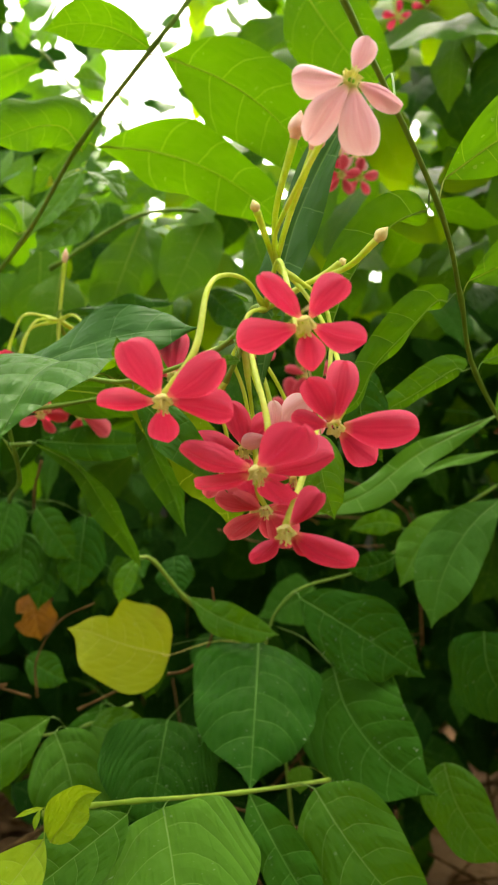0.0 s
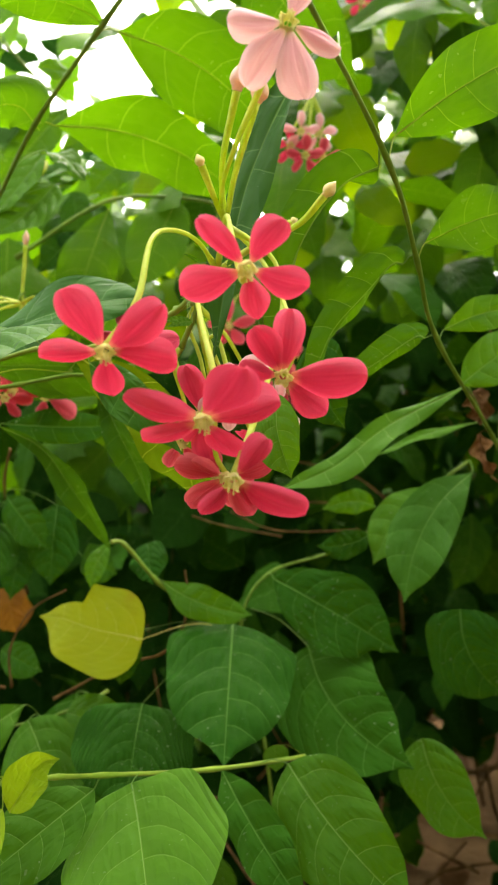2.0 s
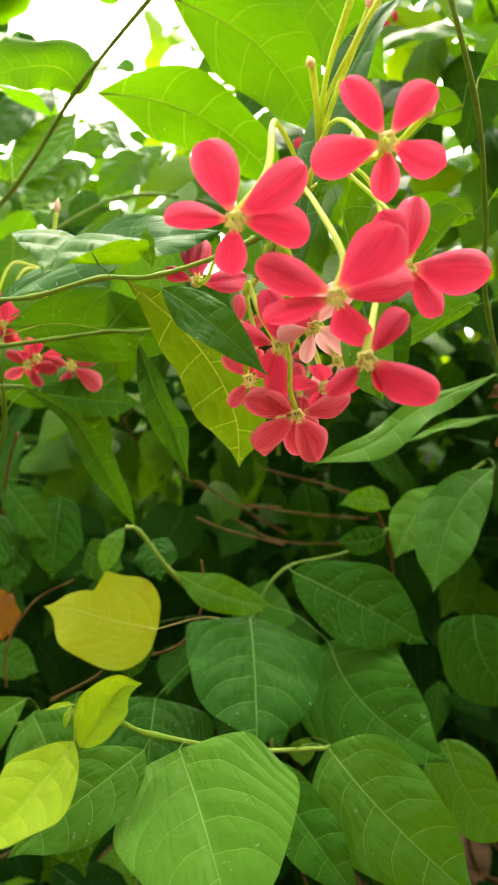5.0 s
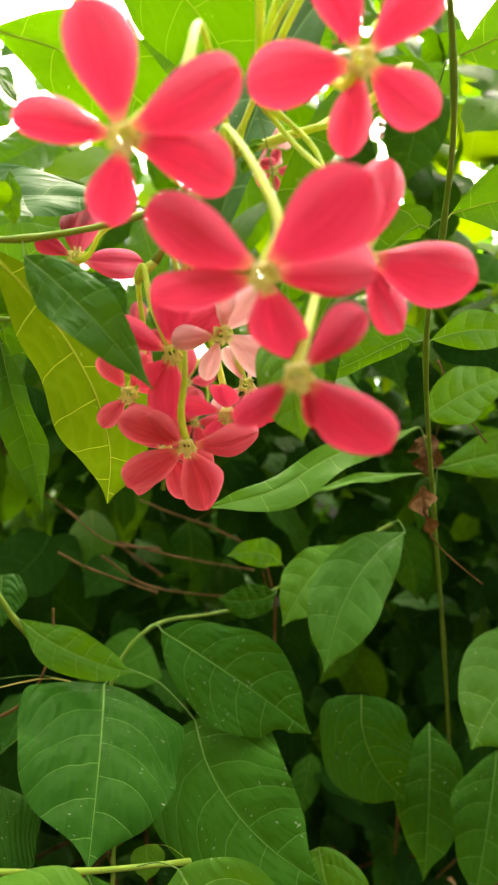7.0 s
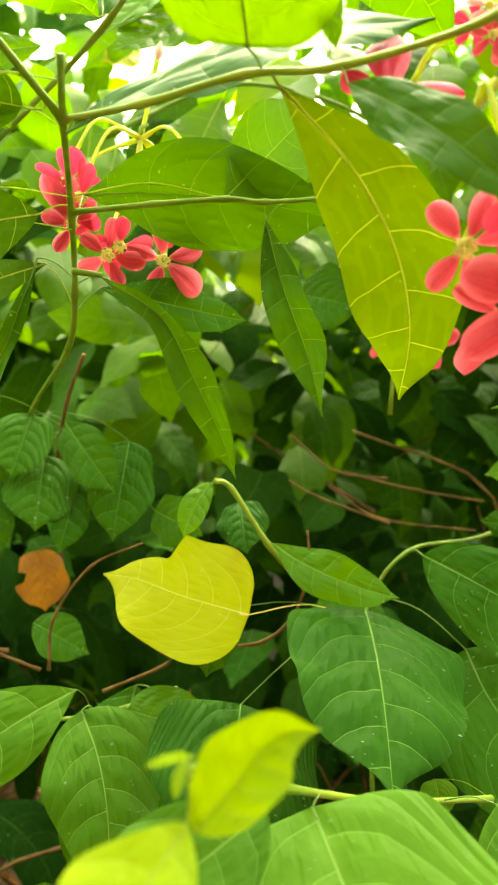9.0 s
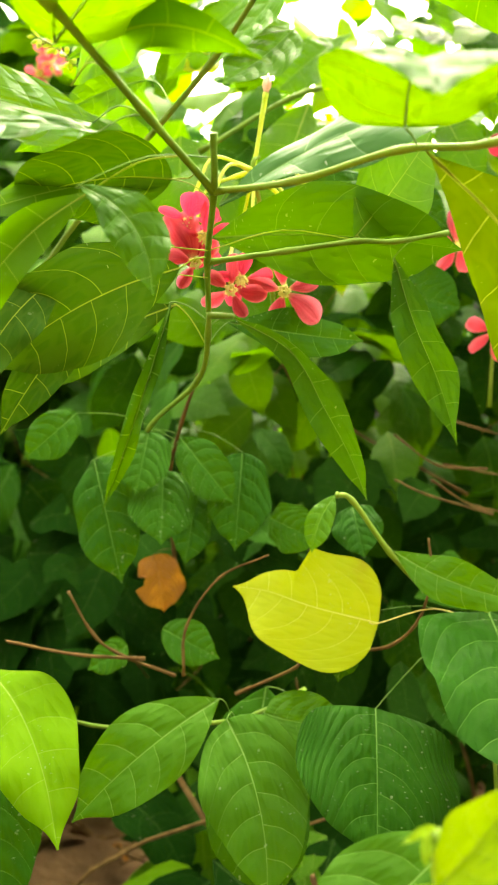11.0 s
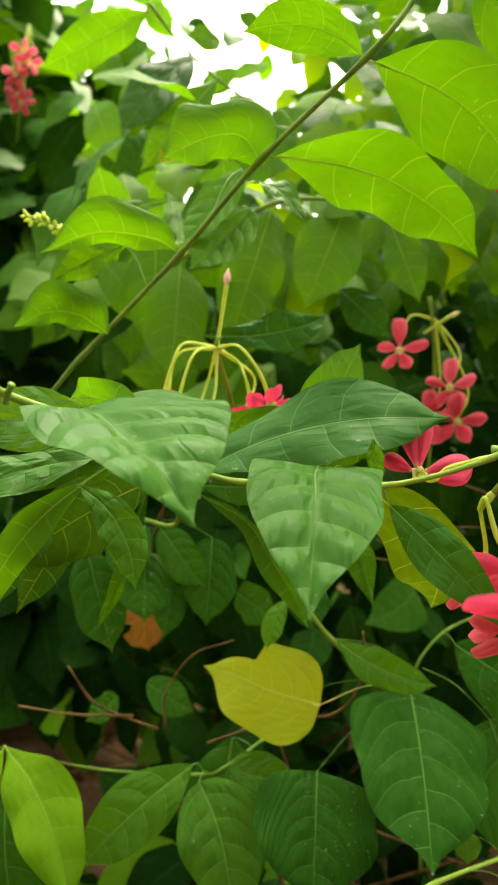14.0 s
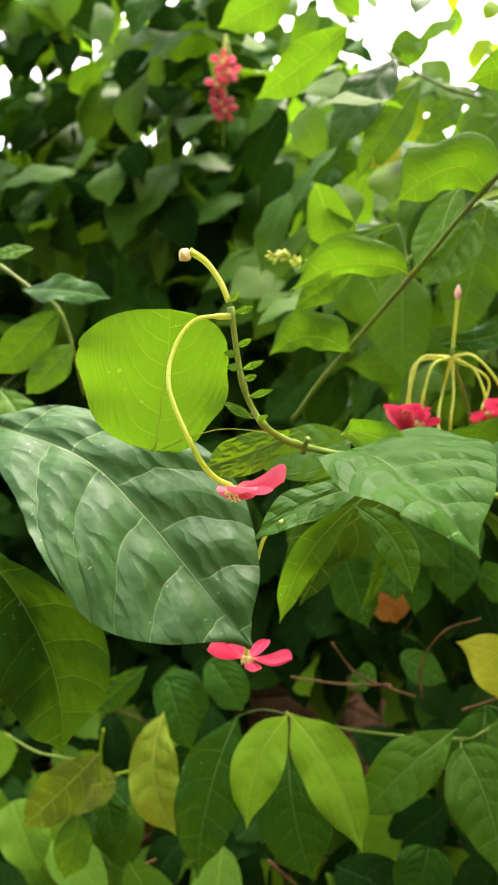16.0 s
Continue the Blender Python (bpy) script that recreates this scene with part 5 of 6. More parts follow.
leaf(LC, MOTTLED, (-0.3003, 0.48, 0.6358), (-0.2876, 0.45, 0.5664), (0.349, -0.8351, 0.4251), 0.0343, 0.50, 0.140, 0.06, 0.12, 0.03, label="ageing yellow-green leaf")
leaf(LC, GREEN, (-0.3023, 0.5, 0.6474), (-0.2865, 0.49, 0.6032), (0.3725, -0.8676, 0.3294), 0.0279, 0.41, 0.033, 0.06, 0.12, 0.03)
leaf(LC, OLIVE, (-0.3494, 0.48, 0.6049), (-0.406, 0.46, 0.5554), (0.1363, -0.9628, 0.2332), 0.0336, 0.55, -0.010, 0.06, 0.12, 0.03)
leaf(LC, FRESH, (-0.3837, 0.5, 0.5423), (-0.3961, 0.49, 0.4931), (0.3529, -0.9303, 0.1001), 0.0279, 0.46, -0.012, 0.06, 0.12, 0.03)
leaf(LC, GREEN, (-0.2718, 0.5, 0.665), (-0.2476, 0.49, 0.634), (0.2433, -0.8511, 0.4652), 0.0281, 0.58, -0.034, 0.06, 0.12, 0.03)

# the group of brown-tipped leaves and dry twigs deeper in
leaf(LC, OLIVE, (-0.3614, 0.52, 0.5568), (-0.419, 0.5, 0.5578), (0.2921, -0.8168, 0.4976), 0.0381, 0.52, -0.016, 0.06, 0.12, 0.03)
leaf(LC, UNDER, (-0.4597, 0.53, 0.5267), (-0.4293, 0.51, 0.4821), (0.4237, -0.683, 0.595), 0.0390, 0.52, 0.007, 0.06, 0.12, 0.03)
leaf(LC, GREEN, (-0.3144, 0.52, 0.642), (-0.2861, 0.51, 0.6093), (0.2759, -0.8262, 0.4912), 0.0374, 0.52, -0.026, 0.06, 0.12, 0.03)
leaf(LC, GREEN, (-0.3743, 0.53, 0.5428), (-0.3625, 0.52, 0.5031), (0.4531, -0.8235, 0.3413), 0.0264, 0.44, 0.063, 0.06, 0.12, 0.03)
leaf(LC, GREEN, (-0.318, 0.5, 0.6594), (-0.358, 0.49, 0.6267), (0.1021, -0.9794, 0.1744), 0.0210, 0.51, 0.013, 0.06, 0.12, 0.03)
leaf(LC, GREEN, (-0.0901, 0.5, 0.6402), (-0.0808, 0.47, 0.5527), (0.0003, -0.9459, 0.3244), 0.0497, 0.49, 0.075, 0.06, 0.12, 0.03, root=(-0.0782, 0.491, 0.6394))
leaf(LC, GREEN, (-0.1297, 0.5, 0.5387), (-0.1531, 0.49, 0.5024), (-0.1164, -0.936, 0.3322), 0.0383, 0.45, -0.121, 0.06, 0.12, 0.03)
stem(LC, YOUNG, [(-0.3448, 0.47, 0.5837), (-0.3456, 0.47, 0.6066), (-0.3387, 0.465, 0.6294)], 0.0012, 0.0008, "shoot_tip", "lime green shoot tip")
stem(LC, YOUNG, [(-0.3357, 0.47, 0.594), (-0.3248, 0.468, 0.5983), (-0.3155, 0.466, 0.6018)], 0.001, 0.0007, "shoot_tip")
stem(LC, VINE, [(-0.4368, 0.5, 0.6021), (-0.4149, 0.5, 0.5899), (-0.3968, 0.5, 0.5865), (-0.3832, 0.5, 0.5851)], 0.0008, 0.0007, "side_stem")

LD = plant("leafy_shoot", (-0.1544, 0.62, 0.7007), "shaded creeper shoot with brown-tipped dark leaves", "plant", "leafy shoots")
stem(LD, TWIG, [(-0.127, 0.5, 0.7887), (-0.1367, 0.52, 0.7667), (-0.1499, 0.58, 0.7344), (-0.1499, 0.62, 0.6803)], 0.00079, 0.00115)
leaf(LD, GREEN, (-0.155, 0.53, 0.7614), (-0.1575, 0.51, 0.7289), (0.2663, -0.8296, 0.4908), 0.0280, 0.50, 0.000, 0.06, 0.12, 0.03, root=(-0.1393, 0.532, 0.7602))
leaf(LD, GREEN, (-0.1469, 0.53, 0.7417), (-0.1439, 0.51, 0.7052), (0.1446, -0.8626, 0.4849), 0.0358, 0.50, -0.000, 0.06, 0.12, 0.03, root=(-0.1407, 0.538, 0.757))
leaf(LD, GREEN, (-0.1383, 0.53, 0.7586), (-0.1085, 0.51, 0.7261), (-0.2361, -0.9089, 0.3437), 0.0248, 0.50, 0.000, 0.06, 0.12, 0.03, root=(-0.1393, 0.532, 0.7602))
leaf(LD, GREEN, (-0.106, 0.53, 0.7519), (-0.1075, 0.51, 0.7033), (0.0849, -0.9221, 0.3774), 0.0316, 0.50, -0.000, 0.06, 0.12, 0.03, root=(-0.138, 0.526, 0.7634))
leaf(LD, GREEN, (-0.1286, 0.53, 0.7339), (-0.132, 0.51, 0.695), (0.1742, -0.882, 0.4378), 0.0208, 0.50, 0.000, 0.06, 0.12, 0.03, root=(-0.1407, 0.538, 0.757))
leaf(LD, GREEN, (-0.1831, 0.53, 0.7459), (-0.1628, 0.51, 0.6855), (0.1314, -0.9271, 0.351), 0.0332, 0.50, -0.000, 0.06, 0.12, 0.03, root=(-0.142, 0.544, 0.7538))
leaf(LD, GREEN, (-0.193, 0.53, 0.77), (-0.2139, 0.51, 0.7448), (0.5493, -0.8136, 0.1903), 0.0223, 0.50, -0.000, 0.06, 0.12, 0.03, root=(-0.1407, 0.538, 0.757))
leaf(LD, GREEN, (-0.0904, 0.53, 0.7186), (-0.0655, 0.51, 0.7093), (-0.5519, -0.7996, 0.2367), 0.0246, 0.50, -0.000, 0.06, 0.12, 0.03, root=(-0.1407, 0.538, 0.757))
leaf(LD, GREEN, (-0.0486, 0.53, 0.726), (-0.0439, 0.51, 0.7022), (-0.2175, -0.7674, 0.6031), 0.0247, 0.50, -0.000, 0.06, 0.12, 0.03)
leaf(LD, GREEN, (-0.1625, 0.53, 0.6505), (-0.1783, 0.51, 0.6424), (0.6275, -0.6608, 0.4119), 0.0164, 0.50, -0.000, 0.06, 0.12, 0.03)
leaf(LD, GREEN, (-0.1445, 0.53, 0.6598), (-0.1132, 0.51, 0.6505), (-0.4191, -0.8271, 0.3746), 0.0221, 0.50, 0.000, 0.06, 0.12, 0.03)
blade(LD, DEAD, [(-0.1612, 0.6000, 0.6886), (-0.1556, 0.5970, 0.6728), (-0.1529, 0.6000, 0.6548)], (0.2, -0.9, 0.3), (-0.2, -0.97, 0.1), 0.0160, 0.0145, peak=0.5, fold=(0.35, -0.2), curl=(0.6, 0.5), wave=0.07, nick=((1, 0.3, 0.5, 0.4),), root=(-0.1499, 0.612, 0.6911), label="orange-brown dead leaf")

# dry twigs

TW = plant("dry_twigs", (-0.1483, 0.5, 0.6511), "thin brown dry twigs among the leaves", "twig")
stem(TW, TWIG, [(-0.1842, 0.49, 0.6842), (-0.1728, 0.495, 0.6636), (-0.1603, 0.5, 0.6531), (-0.1335, 0.5, 0.6441)], 0.00058, 0.00079, "twig")
stem(TW, TWIG, [(-0.2129, 0.49, 0.6598), (-0.1801, 0.495, 0.6535), (-0.1483, 0.5, 0.6516)], 0.00058, 0.00079, "twig")
stem(TW, TWIG, [(-0.1296, 0.5, 0.6443), (-0.1287, 0.495, 0.6684), (-0.1138, 0.49, 0.6927), (-0.091, 0.48, 0.7056)], 0.00072, 0.00043, "twig")
stem(TW, TWIG, [(-0.1044, 0.5, 0.6366), (-0.0765, 0.49, 0.6529), (-0.0792, 0.485, 0.6587), (-0.0893, 0.48, 0.6652)], 0.00079, 0.00043, "twig")
stem(TW, TWIG, [(0.0414, 0.6, 0.7201), (-0.0012, 0.58, 0.7312), (-0.0215, 0.57, 0.7395)], 0.00065, 0.0005, "twig")
stem(TW, TWIG, [(0.0423, 0.62, 0.7469), (0.0082, 0.6, 0.7481), (-0.0211, 0.58, 0.765)], 0.00065, 0.0005, "twig")
stem(TW, TWIG, [(0.0047, 0.6, 0.7392), (0.0405, 0.62, 0.7222), (0.1055, 0.64, 0.719)], 0.00065, 0.0005, "twig")
stem(TW, TWIG, [(0.0154, 0.62, 0.7488), (0.0636, 0.64, 0.742), (0.1164, 0.66, 0.7384)], 0.00065, 0.0005, "twig")

# backlit leaves further back

BK = plant("leafy_shoot", (-0.0753, 0.6, 0.8211), "creeper shoot with hanging backlit leaves", "plant", "leafy shoots")
stem(BK, VINE, [(-0.1367, 0.56, 0.9187), (-0.0774, 0.57, 0.9583), (-0.0272, 0.58, 0.9637), (0.0191, 0.6, 0.9604)], 0.0014, 0.0012)
leaf(BK, UNDER, (-0.1336, 0.58, 0.9209), (-0.1354, 0.55, 0.8452), (0.1376, -0.922, 0.362), 0.0415, 0.50, -0.000, 0.06, 0.12, 0.03, root=(-0.1308, 0.561, 0.9227))
leaf(BK, UNDER, (-0.0756, 0.58, 0.9566), (-0.1002, 0.55, 0.8683), (0.1398, -0.9488, 0.2832), 0.0392, 0.50, -0.000, 0.06, 0.12, 0.03, root=(-0.0723, 0.571, 0.9589))
leaf(BK, UNDER, (-0.0271, 0.58, 0.962), (-0.0536, 0.55, 0.8928), (0.1208, -0.9269, 0.3554), 0.0422, 0.50, 0.000, 0.06, 0.12, 0.03, root=(-0.0272, 0.58, 0.9637))
leaf(BK, UNDER, (0.0011, 0.58, 0.9516), (0.0172, 0.55, 0.8978), (-0.3325, -0.8628, 0.3809), 0.0261, 0.50, 0.000, 0.06, 0.12, 0.03, root=(-0.004, 0.59, 0.9621))
leaf(BK, GREEN, (-0.0292, 0.58, 0.9073), (0.0003, 0.55, 0.8762), (-0.4914, -0.8111, 0.3172), 0.0249, 0.50, 0.000, 0.06, 0.12, 0.03, root=(-0.0372, 0.578, 0.9626))
leaf(BK, GREEN, (-0.0237, 0.58, 0.8456), (0.0088, 0.55, 0.8331), (-0.6098, -0.758, 0.2316), 0.0395, 0.50, 0.000, 0.06, 0.12, 0.03)

BL = plant("leafy_shoot", (-0.1202, 0.8, 0.9686), "creeper shoot with pale glossy and bright backlit leaves", "plant", "leafy shoots")
stem(BL, VINE, [(-0.1679, 0.66, 1.1159), (-0.1368, 0.68, 1.0861), (-0.0951, 0.7, 1.0619), (-0.0513, 0.72, 1.0518)], 0.0012, 0.0012)
leaf(BL, SHEEN, (-0.1357, 0.66, 1.0804), (-0.182, 0.63, 1.016), (-0.0274, -0.8984, 0.4383), 0.0420, 0.50, -0.000, 0.06, 0.12, 0.03, root=(-0.1399, 0.678, 1.0891))
leaf(BL, UNDER, (-0.1682, 0.66, 1.1098), (-0.2398, 0.63, 1.058), (0.5178, -0.8213, -0.2394), 0.0327, 0.50, 0.000, 0.06, 0.12, 0.03, root=(-0.1648, 0.662, 1.1129))
leaf(BL, FRESH, (-0.1175, 0.66, 1.0635), (-0.1683, 0.63, 0.9898), (0.3345, -0.9306, 0.1487), 0.0298, 0.50, 0.000, 0.06, 0.12, 0.03, root=(-0.1243, 0.686, 1.0788))
leaf(BL, FRESH, (-0.0873, 0.66, 1.045), (-0.1185, 0.63, 1.0167), (0.5676, -0.7942, 0.217), 0.0207, 0.50, 0.000, 0.06, 0.12, 0.03, root=(-0.0951, 0.7, 1.0619))
leaf(BL, UNDER, (-0.2099, 0.66, 1.1432), (-0.265, 0.63, 1.1138), (0.5449, -0.8169, -0.1889), 0.0349, 0.50, 0.000, 0.06, 0.12, 0.03, root=(-0.1679, 0.66, 1.1159))
leaf(BL, FRESH, (-0.0594, 0.66, 1.031), (-0.0979, 0.63, 0.9824), (0.3516, -0.8952, 0.2738), 0.0333, 0.50, 0.000, 0.06, 0.12, 0.03, root=(-0.0776, 0.708, 1.0578))
leaf(BL, YELLOW, (-0.1345, 0.66, 1.0204), (-0.1565, 0.63, 0.9974), (0.6435, -0.7036, 0.3014), 0.0172, 0.50, 0.000, 0.06, 0.12, 0.03, root=(-0.116, 0.69, 1.074))
leaf(BL, FRESH, (-0.1143, 0.66, 1.0892), (-0.1374, 0.63, 1.082), (0.7725, -0.6244, 0.1153), 0.0174, 0.50, 0.000, 0.06, 0.12, 0.03, root=(-0.1285, 0.684, 1.0812))
leaf(BL, FRESH, (-0.1688, 0.66, 0.9517), (-0.2189, 0.63, 0.933), (0.41, -0.8656, 0.2876), 0.0230, 0.50, -0.000, 0.06, 0.12, 0.03)

BM = plant("leafy_shoot", (-0.4226, 0.6, 0.799), "green creeper shoot with broad leaves by the spent flowers", "plant", "leafy shoots")
stem(BM, STEM, [(-0.3952, 0.5, 0.9429), (-0.3721, 0.5, 0.924), (-0.3586, 0.51, 0.9059), (-0.3627, 0.54, 0.8488)], 0.0012, 0.0012)
leaf(BM, SHEEN, (-0.3693, 0.48, 0.9233), (-0.2992, 0.46, 0.9119), (-0.0929, -0.7193, 0.6885), 0.0227, 0.50, 0.000, 0.06, 0.12, 0.03, root=(-0.3721, 0.5, 0.924))
leaf(BM, FRESH, (-0.3449, 0.48, 0.9087), (-0.3849, 0.46, 0.8709), (0.4646, -0.8852, -0.0234), 0.0271, 0.50, -0.000, 0.06, 0.12, 0.03, root=(-0.3626, 0.507, 0.9113))
leaf(BM, FRESH, (-0.3376, 0.48, 0.8865), (-0.3646, 0.46, 0.8571), (0.5254, -0.8458, 0.0926), 0.0217, 0.50, -0.000, 0.06, 0.12, 0.03, root=(-0.3586, 0.51, 0.9059))
leaf(BM, FRESH, (-0.3579, 0.48, 0.9491), (-0.379, 0.46, 0.9429), (0.4573, -0.6656, 0.5898), 0.0115, 0.50, -0.000, 0.06, 0.12, 0.03, root=(-0.3767, 0.5, 0.9278))
leaf(BM, FRESH, (-0.3943, 0.48, 0.8605), (-0.3624, 0.46, 0.828), (0.3899, -0.5616, 0.7298), 0.0237, 0.50, -0.000, 0.06, 0.12, 0.03, root=(-0.3602, 0.522, 0.8831))

# far flowers

FF = plant("far_flower_cluster", (-0.394, 1.1, 1.1291), "distant hanging cluster of red flowers in the hedge", "plant", "far flower clusters")
stem(FF, STEM, [(-0.3781, 1.1, 1.2702), (-0.3864, 1.1, 1.2005), (-0.3994, 1.12, 1.1334)], 0.0015, 0.001)
flower(FF, CORAL, (-0.3796, 1.08, 1.2311), (0.0999, -0.9488, -0.2996), (81, 5, -63, -135, 158), (0.0145, 0.0168, 0.0164, 0.0167, 0.0167), [(-0.3784, 1.09, 1.2512), (-0.3781, 1.1, 1.2702)])
flower(FF, CORAL, (-0.3863, 1.08, 1.1801), (0.0999, -0.9488, -0.2996), (81, 6, -64, -134, 158), (0.0150, 0.0170, 0.0167, 0.0171, 0.0169), [(-0.3851, 1.09, 1.2), (-0.3781, 1.1, 1.2702)])
flower(FF, CORAL, (-0.3897, 1.08, 1.2031), (0.0999, -0.9488, -0.2996), (80, 6, -63, -135, 158), (0.0148, 0.0169, 0.0166, 0.0170, 0.0168), [(-0.3885, 1.09, 1.2232), (-0.3781, 1.1, 1.2702)])
flower(FF, CORAL, (-0.373, 1.08, 1.2182), (0.0999, -0.9488, -0.2996), (81, 5, -63, -135, 158), (0.0146, 0.0168, 0.0164, 0.0167, 0.0167), [(-0.3718, 1.09, 1.2383), (-0.3781, 1.1, 1.2702)])
flower(FF, CORAL, (-0.3825, 1.08, 1.1703), (0.0999, -0.9488, -0.2996), (81, 6, -64, -134, 158), (0.0150, 0.0170, 0.0168, 0.0171, 0.0169), [(-0.3813, 1.09, 1.1902), (-0.3781, 1.1, 1.2702)])

FG = plant("far_flower_cluster", (0.0415, 0.6, 0.784), "small red flower cluster behind the leaves", "plant", "far flower clusters")
stem(FG, STEM, [(0.0269, 0.57, 0.9034), (0.0343, 0.58, 0.861), (0.0377, 0.6, 0.784)], 0.0012, 0.001)
flower(FG, CORAL, (0.0072, 0.56, 0.8695), (0.1009, -0.8575, -0.5044), (94, 13, -59, -122, 165), (0.0198, 0.0185, 0.0188, 0.0164, 0.0151), [(0.0142, 0.565, 0.8907), (0.032, 0.575, 0.8896)])
flower(FG, CORAL, (0.0397, 0.56, 0.8471), (0.1009, -0.8575, -0.5044), (97, 13, -58, -119, 165), (0.0206, 0.0184, 0.0198, 0.0165, 0.0154), [(0.0468, 0.565, 0.8682), (0.032, 0.575, 0.8896)])
flower(FG, CORAL, (0.0303, 0.57, 0.8249), (0.1009, -0.8575, -0.5044), (96, 13, -59, -119, 164), (0.0217, 0.0189, 0.0207, 0.0174, 0.0158), [(0.0375, 0.575, 0.8465), (0.032, 0.575, 0.8896)])
flower(FG, CORAL, (0.0482, 0.57, 0.8251), (0.1009, -0.8575, -0.5044), (97, 13, -58, -118, 164), (0.0218, 0.0188, 0.0208, 0.0173, 0.0159), [(0.0555, 0.575, 0.8468), (0.032, 0.575, 0.8896)])

FH = plant("far_flower_cluster", (0.0644, 0.52, 1.0123), "small red and pink flowers behind the vine", "plant", "far flower clusters")
stem(FH, STEM, [(0.076, 0.52, 1.0338), (0.0643, 0.52, 1.0087), (0.0577, 0.515, 0.9888)], 0.001, 0.0008)
flower(FH, CORAL, (0.0576, 0.51, 0.967), (0.101, -0.9091, -0.4041), (85, 11, -56, -127, 169), (0.0120, 0.0120, 0.0120, 0.0120, 0.0120), [(0.0602, 0.514, 0.9791), (0.0643, 0.52, 1.0087)])
flower(FH, RED, (0.049, 0.515, 0.9747), (0.101, -0.9091, -0.4041), (85, 11, -56, -128, 169), (0.0120, 0.0120, 0.0120, 0.0120, 0.0120), [(0.0515, 0.519, 0.9869), (0.0643, 0.52, 1.0087)])
flower(FH, PINK, (0.0554, 0.512, 0.9827), (0.101, -0.9091, -0.4041), (85, 11, -56, -128, 169), (0.0120, 0.0120, 0.0120, 0.0120, 0.0120), [(0.058, 0.516, 0.9949), (0.0643, 0.52, 1.0087)])
flower(FH, PINK, (0.0678, 0.52, 0.9839), (0.101, -0.9091, -0.4041), (86, 11, -55, -127, 169), (0.0120, 0.0120, 0.0120, 0.0120, 0.0120), [(0.0705, 0.524, 0.9963), (0.0643, 0.52, 1.0087)])
flower(FH, CORAL, (0.0702, 0.52, 0.9686), (0.101, -0.9091, -0.4041), (86, 11, -56, -127, 169), (0.0120, 0.0120, 0.0120, 0.0120, 0.0120), [(0.0729, 0.524, 0.9809), (0.0643, 0.52, 1.0087)])

FI = plant("far_flower_cluster", (0.2106, 0.72, 1.1529), "pale pink flowers high behind the leaves", "plant", "far flower clusters")
stem(FI, STEM, [(0.1921, 0.72, 1.2036), (0.2061, 0.72, 1.1681), (0.2255, 0.72, 1.1425)], 0.001, 0.0008)
flower(FI, PINK, (0.2095, 0.71, 1.1241), (0.101, -0.9091, -0.4041), (89, 11, -51, -126, 170), (0.0120, 0.0124, 0.0130, 0.0120, 0.0120), [(0.2136, 0.714, 1.1409), (0.2063, 0.72, 1.1732)])
flower(FI, PINK, (0.2415, 0.72, 1.1361), (0.101, -0.9091, -0.4041), (90, 11, -50, -126, 170), (0.0120, 0.0126, 0.0132, 0.0120, 0.0120), [(0.2458, 0.724, 1.1532), (0.2063, 0.72, 1.1732)])
flower(FI, RED, (0.1201, 0.66, 1.1442), (0.101, -0.9091, -0.4041), (86, 12, -53, -128, 170), (0.0120, 0.0120, 0.0120, 0.0120, 0.0120), [(0.1236, 0.664, 1.1601), (0.2063, 0.72, 1.1732)])
flower(FI, RED, (0.1434, 0.66, 1.151), (0.101, -0.9091, -0.4041), (87, 12, -52, -128, 171), (0.0120, 0.0120, 0.0120, 0.0120, 0.0120), [(0.1471, 0.664, 1.167), (0.2063, 0.72, 1.1732)])
bud(FG, PALE_BUD, (0.0445, 0.56, 0.8942), [(0.0377, 0.56, 0.8907), (0.0243, 0.57, 0.8805)], 0.0016)


# a dark leaf beside the pink flowers
blade(BR, FRESH, [(0.0233, 0.2640, 0.8026), (0.0232, 0.2593, 0.7901), (0.0271, 0.2587, 0.7756)], (-0.35, -0.85, 0.35), (-0.3, -0.9, 0.3), 0.0085, 0.0075, peak=0.5, fold=(0.25, 0.2), root=(0.0085, 0.2620, 0.8569))

# ---------------------------------------------------------------- the hedge behind
def spare_leaf(mat, seed):
    """A simpler leaf one unit long along x, its face to z."""
    rnd = random.Random(seed)
    v, f, uv = plain_blade(rnd.uniform(0.48, 0.62), rnd.uniform(0.36, 0.46), rnd.uniform(-0.06, 0.06), rnd.uniform(0.03, 0.12), rnd.uniform(0.05, 0.3), seed)
    return mesh_of("leaf", v, f, [mat], uv)


def hedge_front(x, z=1.0):
    """How far back the hedge's face stands: it draws back on the left, less so near the ground."""
    back = 0.60 if z > 0.75 else 0.22
    return 0.58 + back * max(0.0, min(1.0, (-0.2 - x) / 0.15))


def sky_gap(x, y, z):
    """The ragged gap in the upper leaves through which the sky shows."""
    side, rise = (x + 0.05) / (y - 0.04), (z - 0.82) / (y - 0.04)
    ragged = 0.09 * noise.noise(Vector((x * 14, y * 14, z * 14)))
    return rise > 0.34 + ragged and -0.28 + ragged < side < 0.03 + ragged


def peep_hole(x, y, z):
    """Small ragged holes high in the thin left of the hedge, with daylight behind."""
    side, rise = (x + 0.09) / y, (z - 0.88) / y
    return side < -0.30 and rise > 0.22 and noise.noise(Vector((side * 13, rise * 13, 5.0))) + 0.15 * noise.noise(Vector((x * 14, y * 14, z * 14))) > 0.08


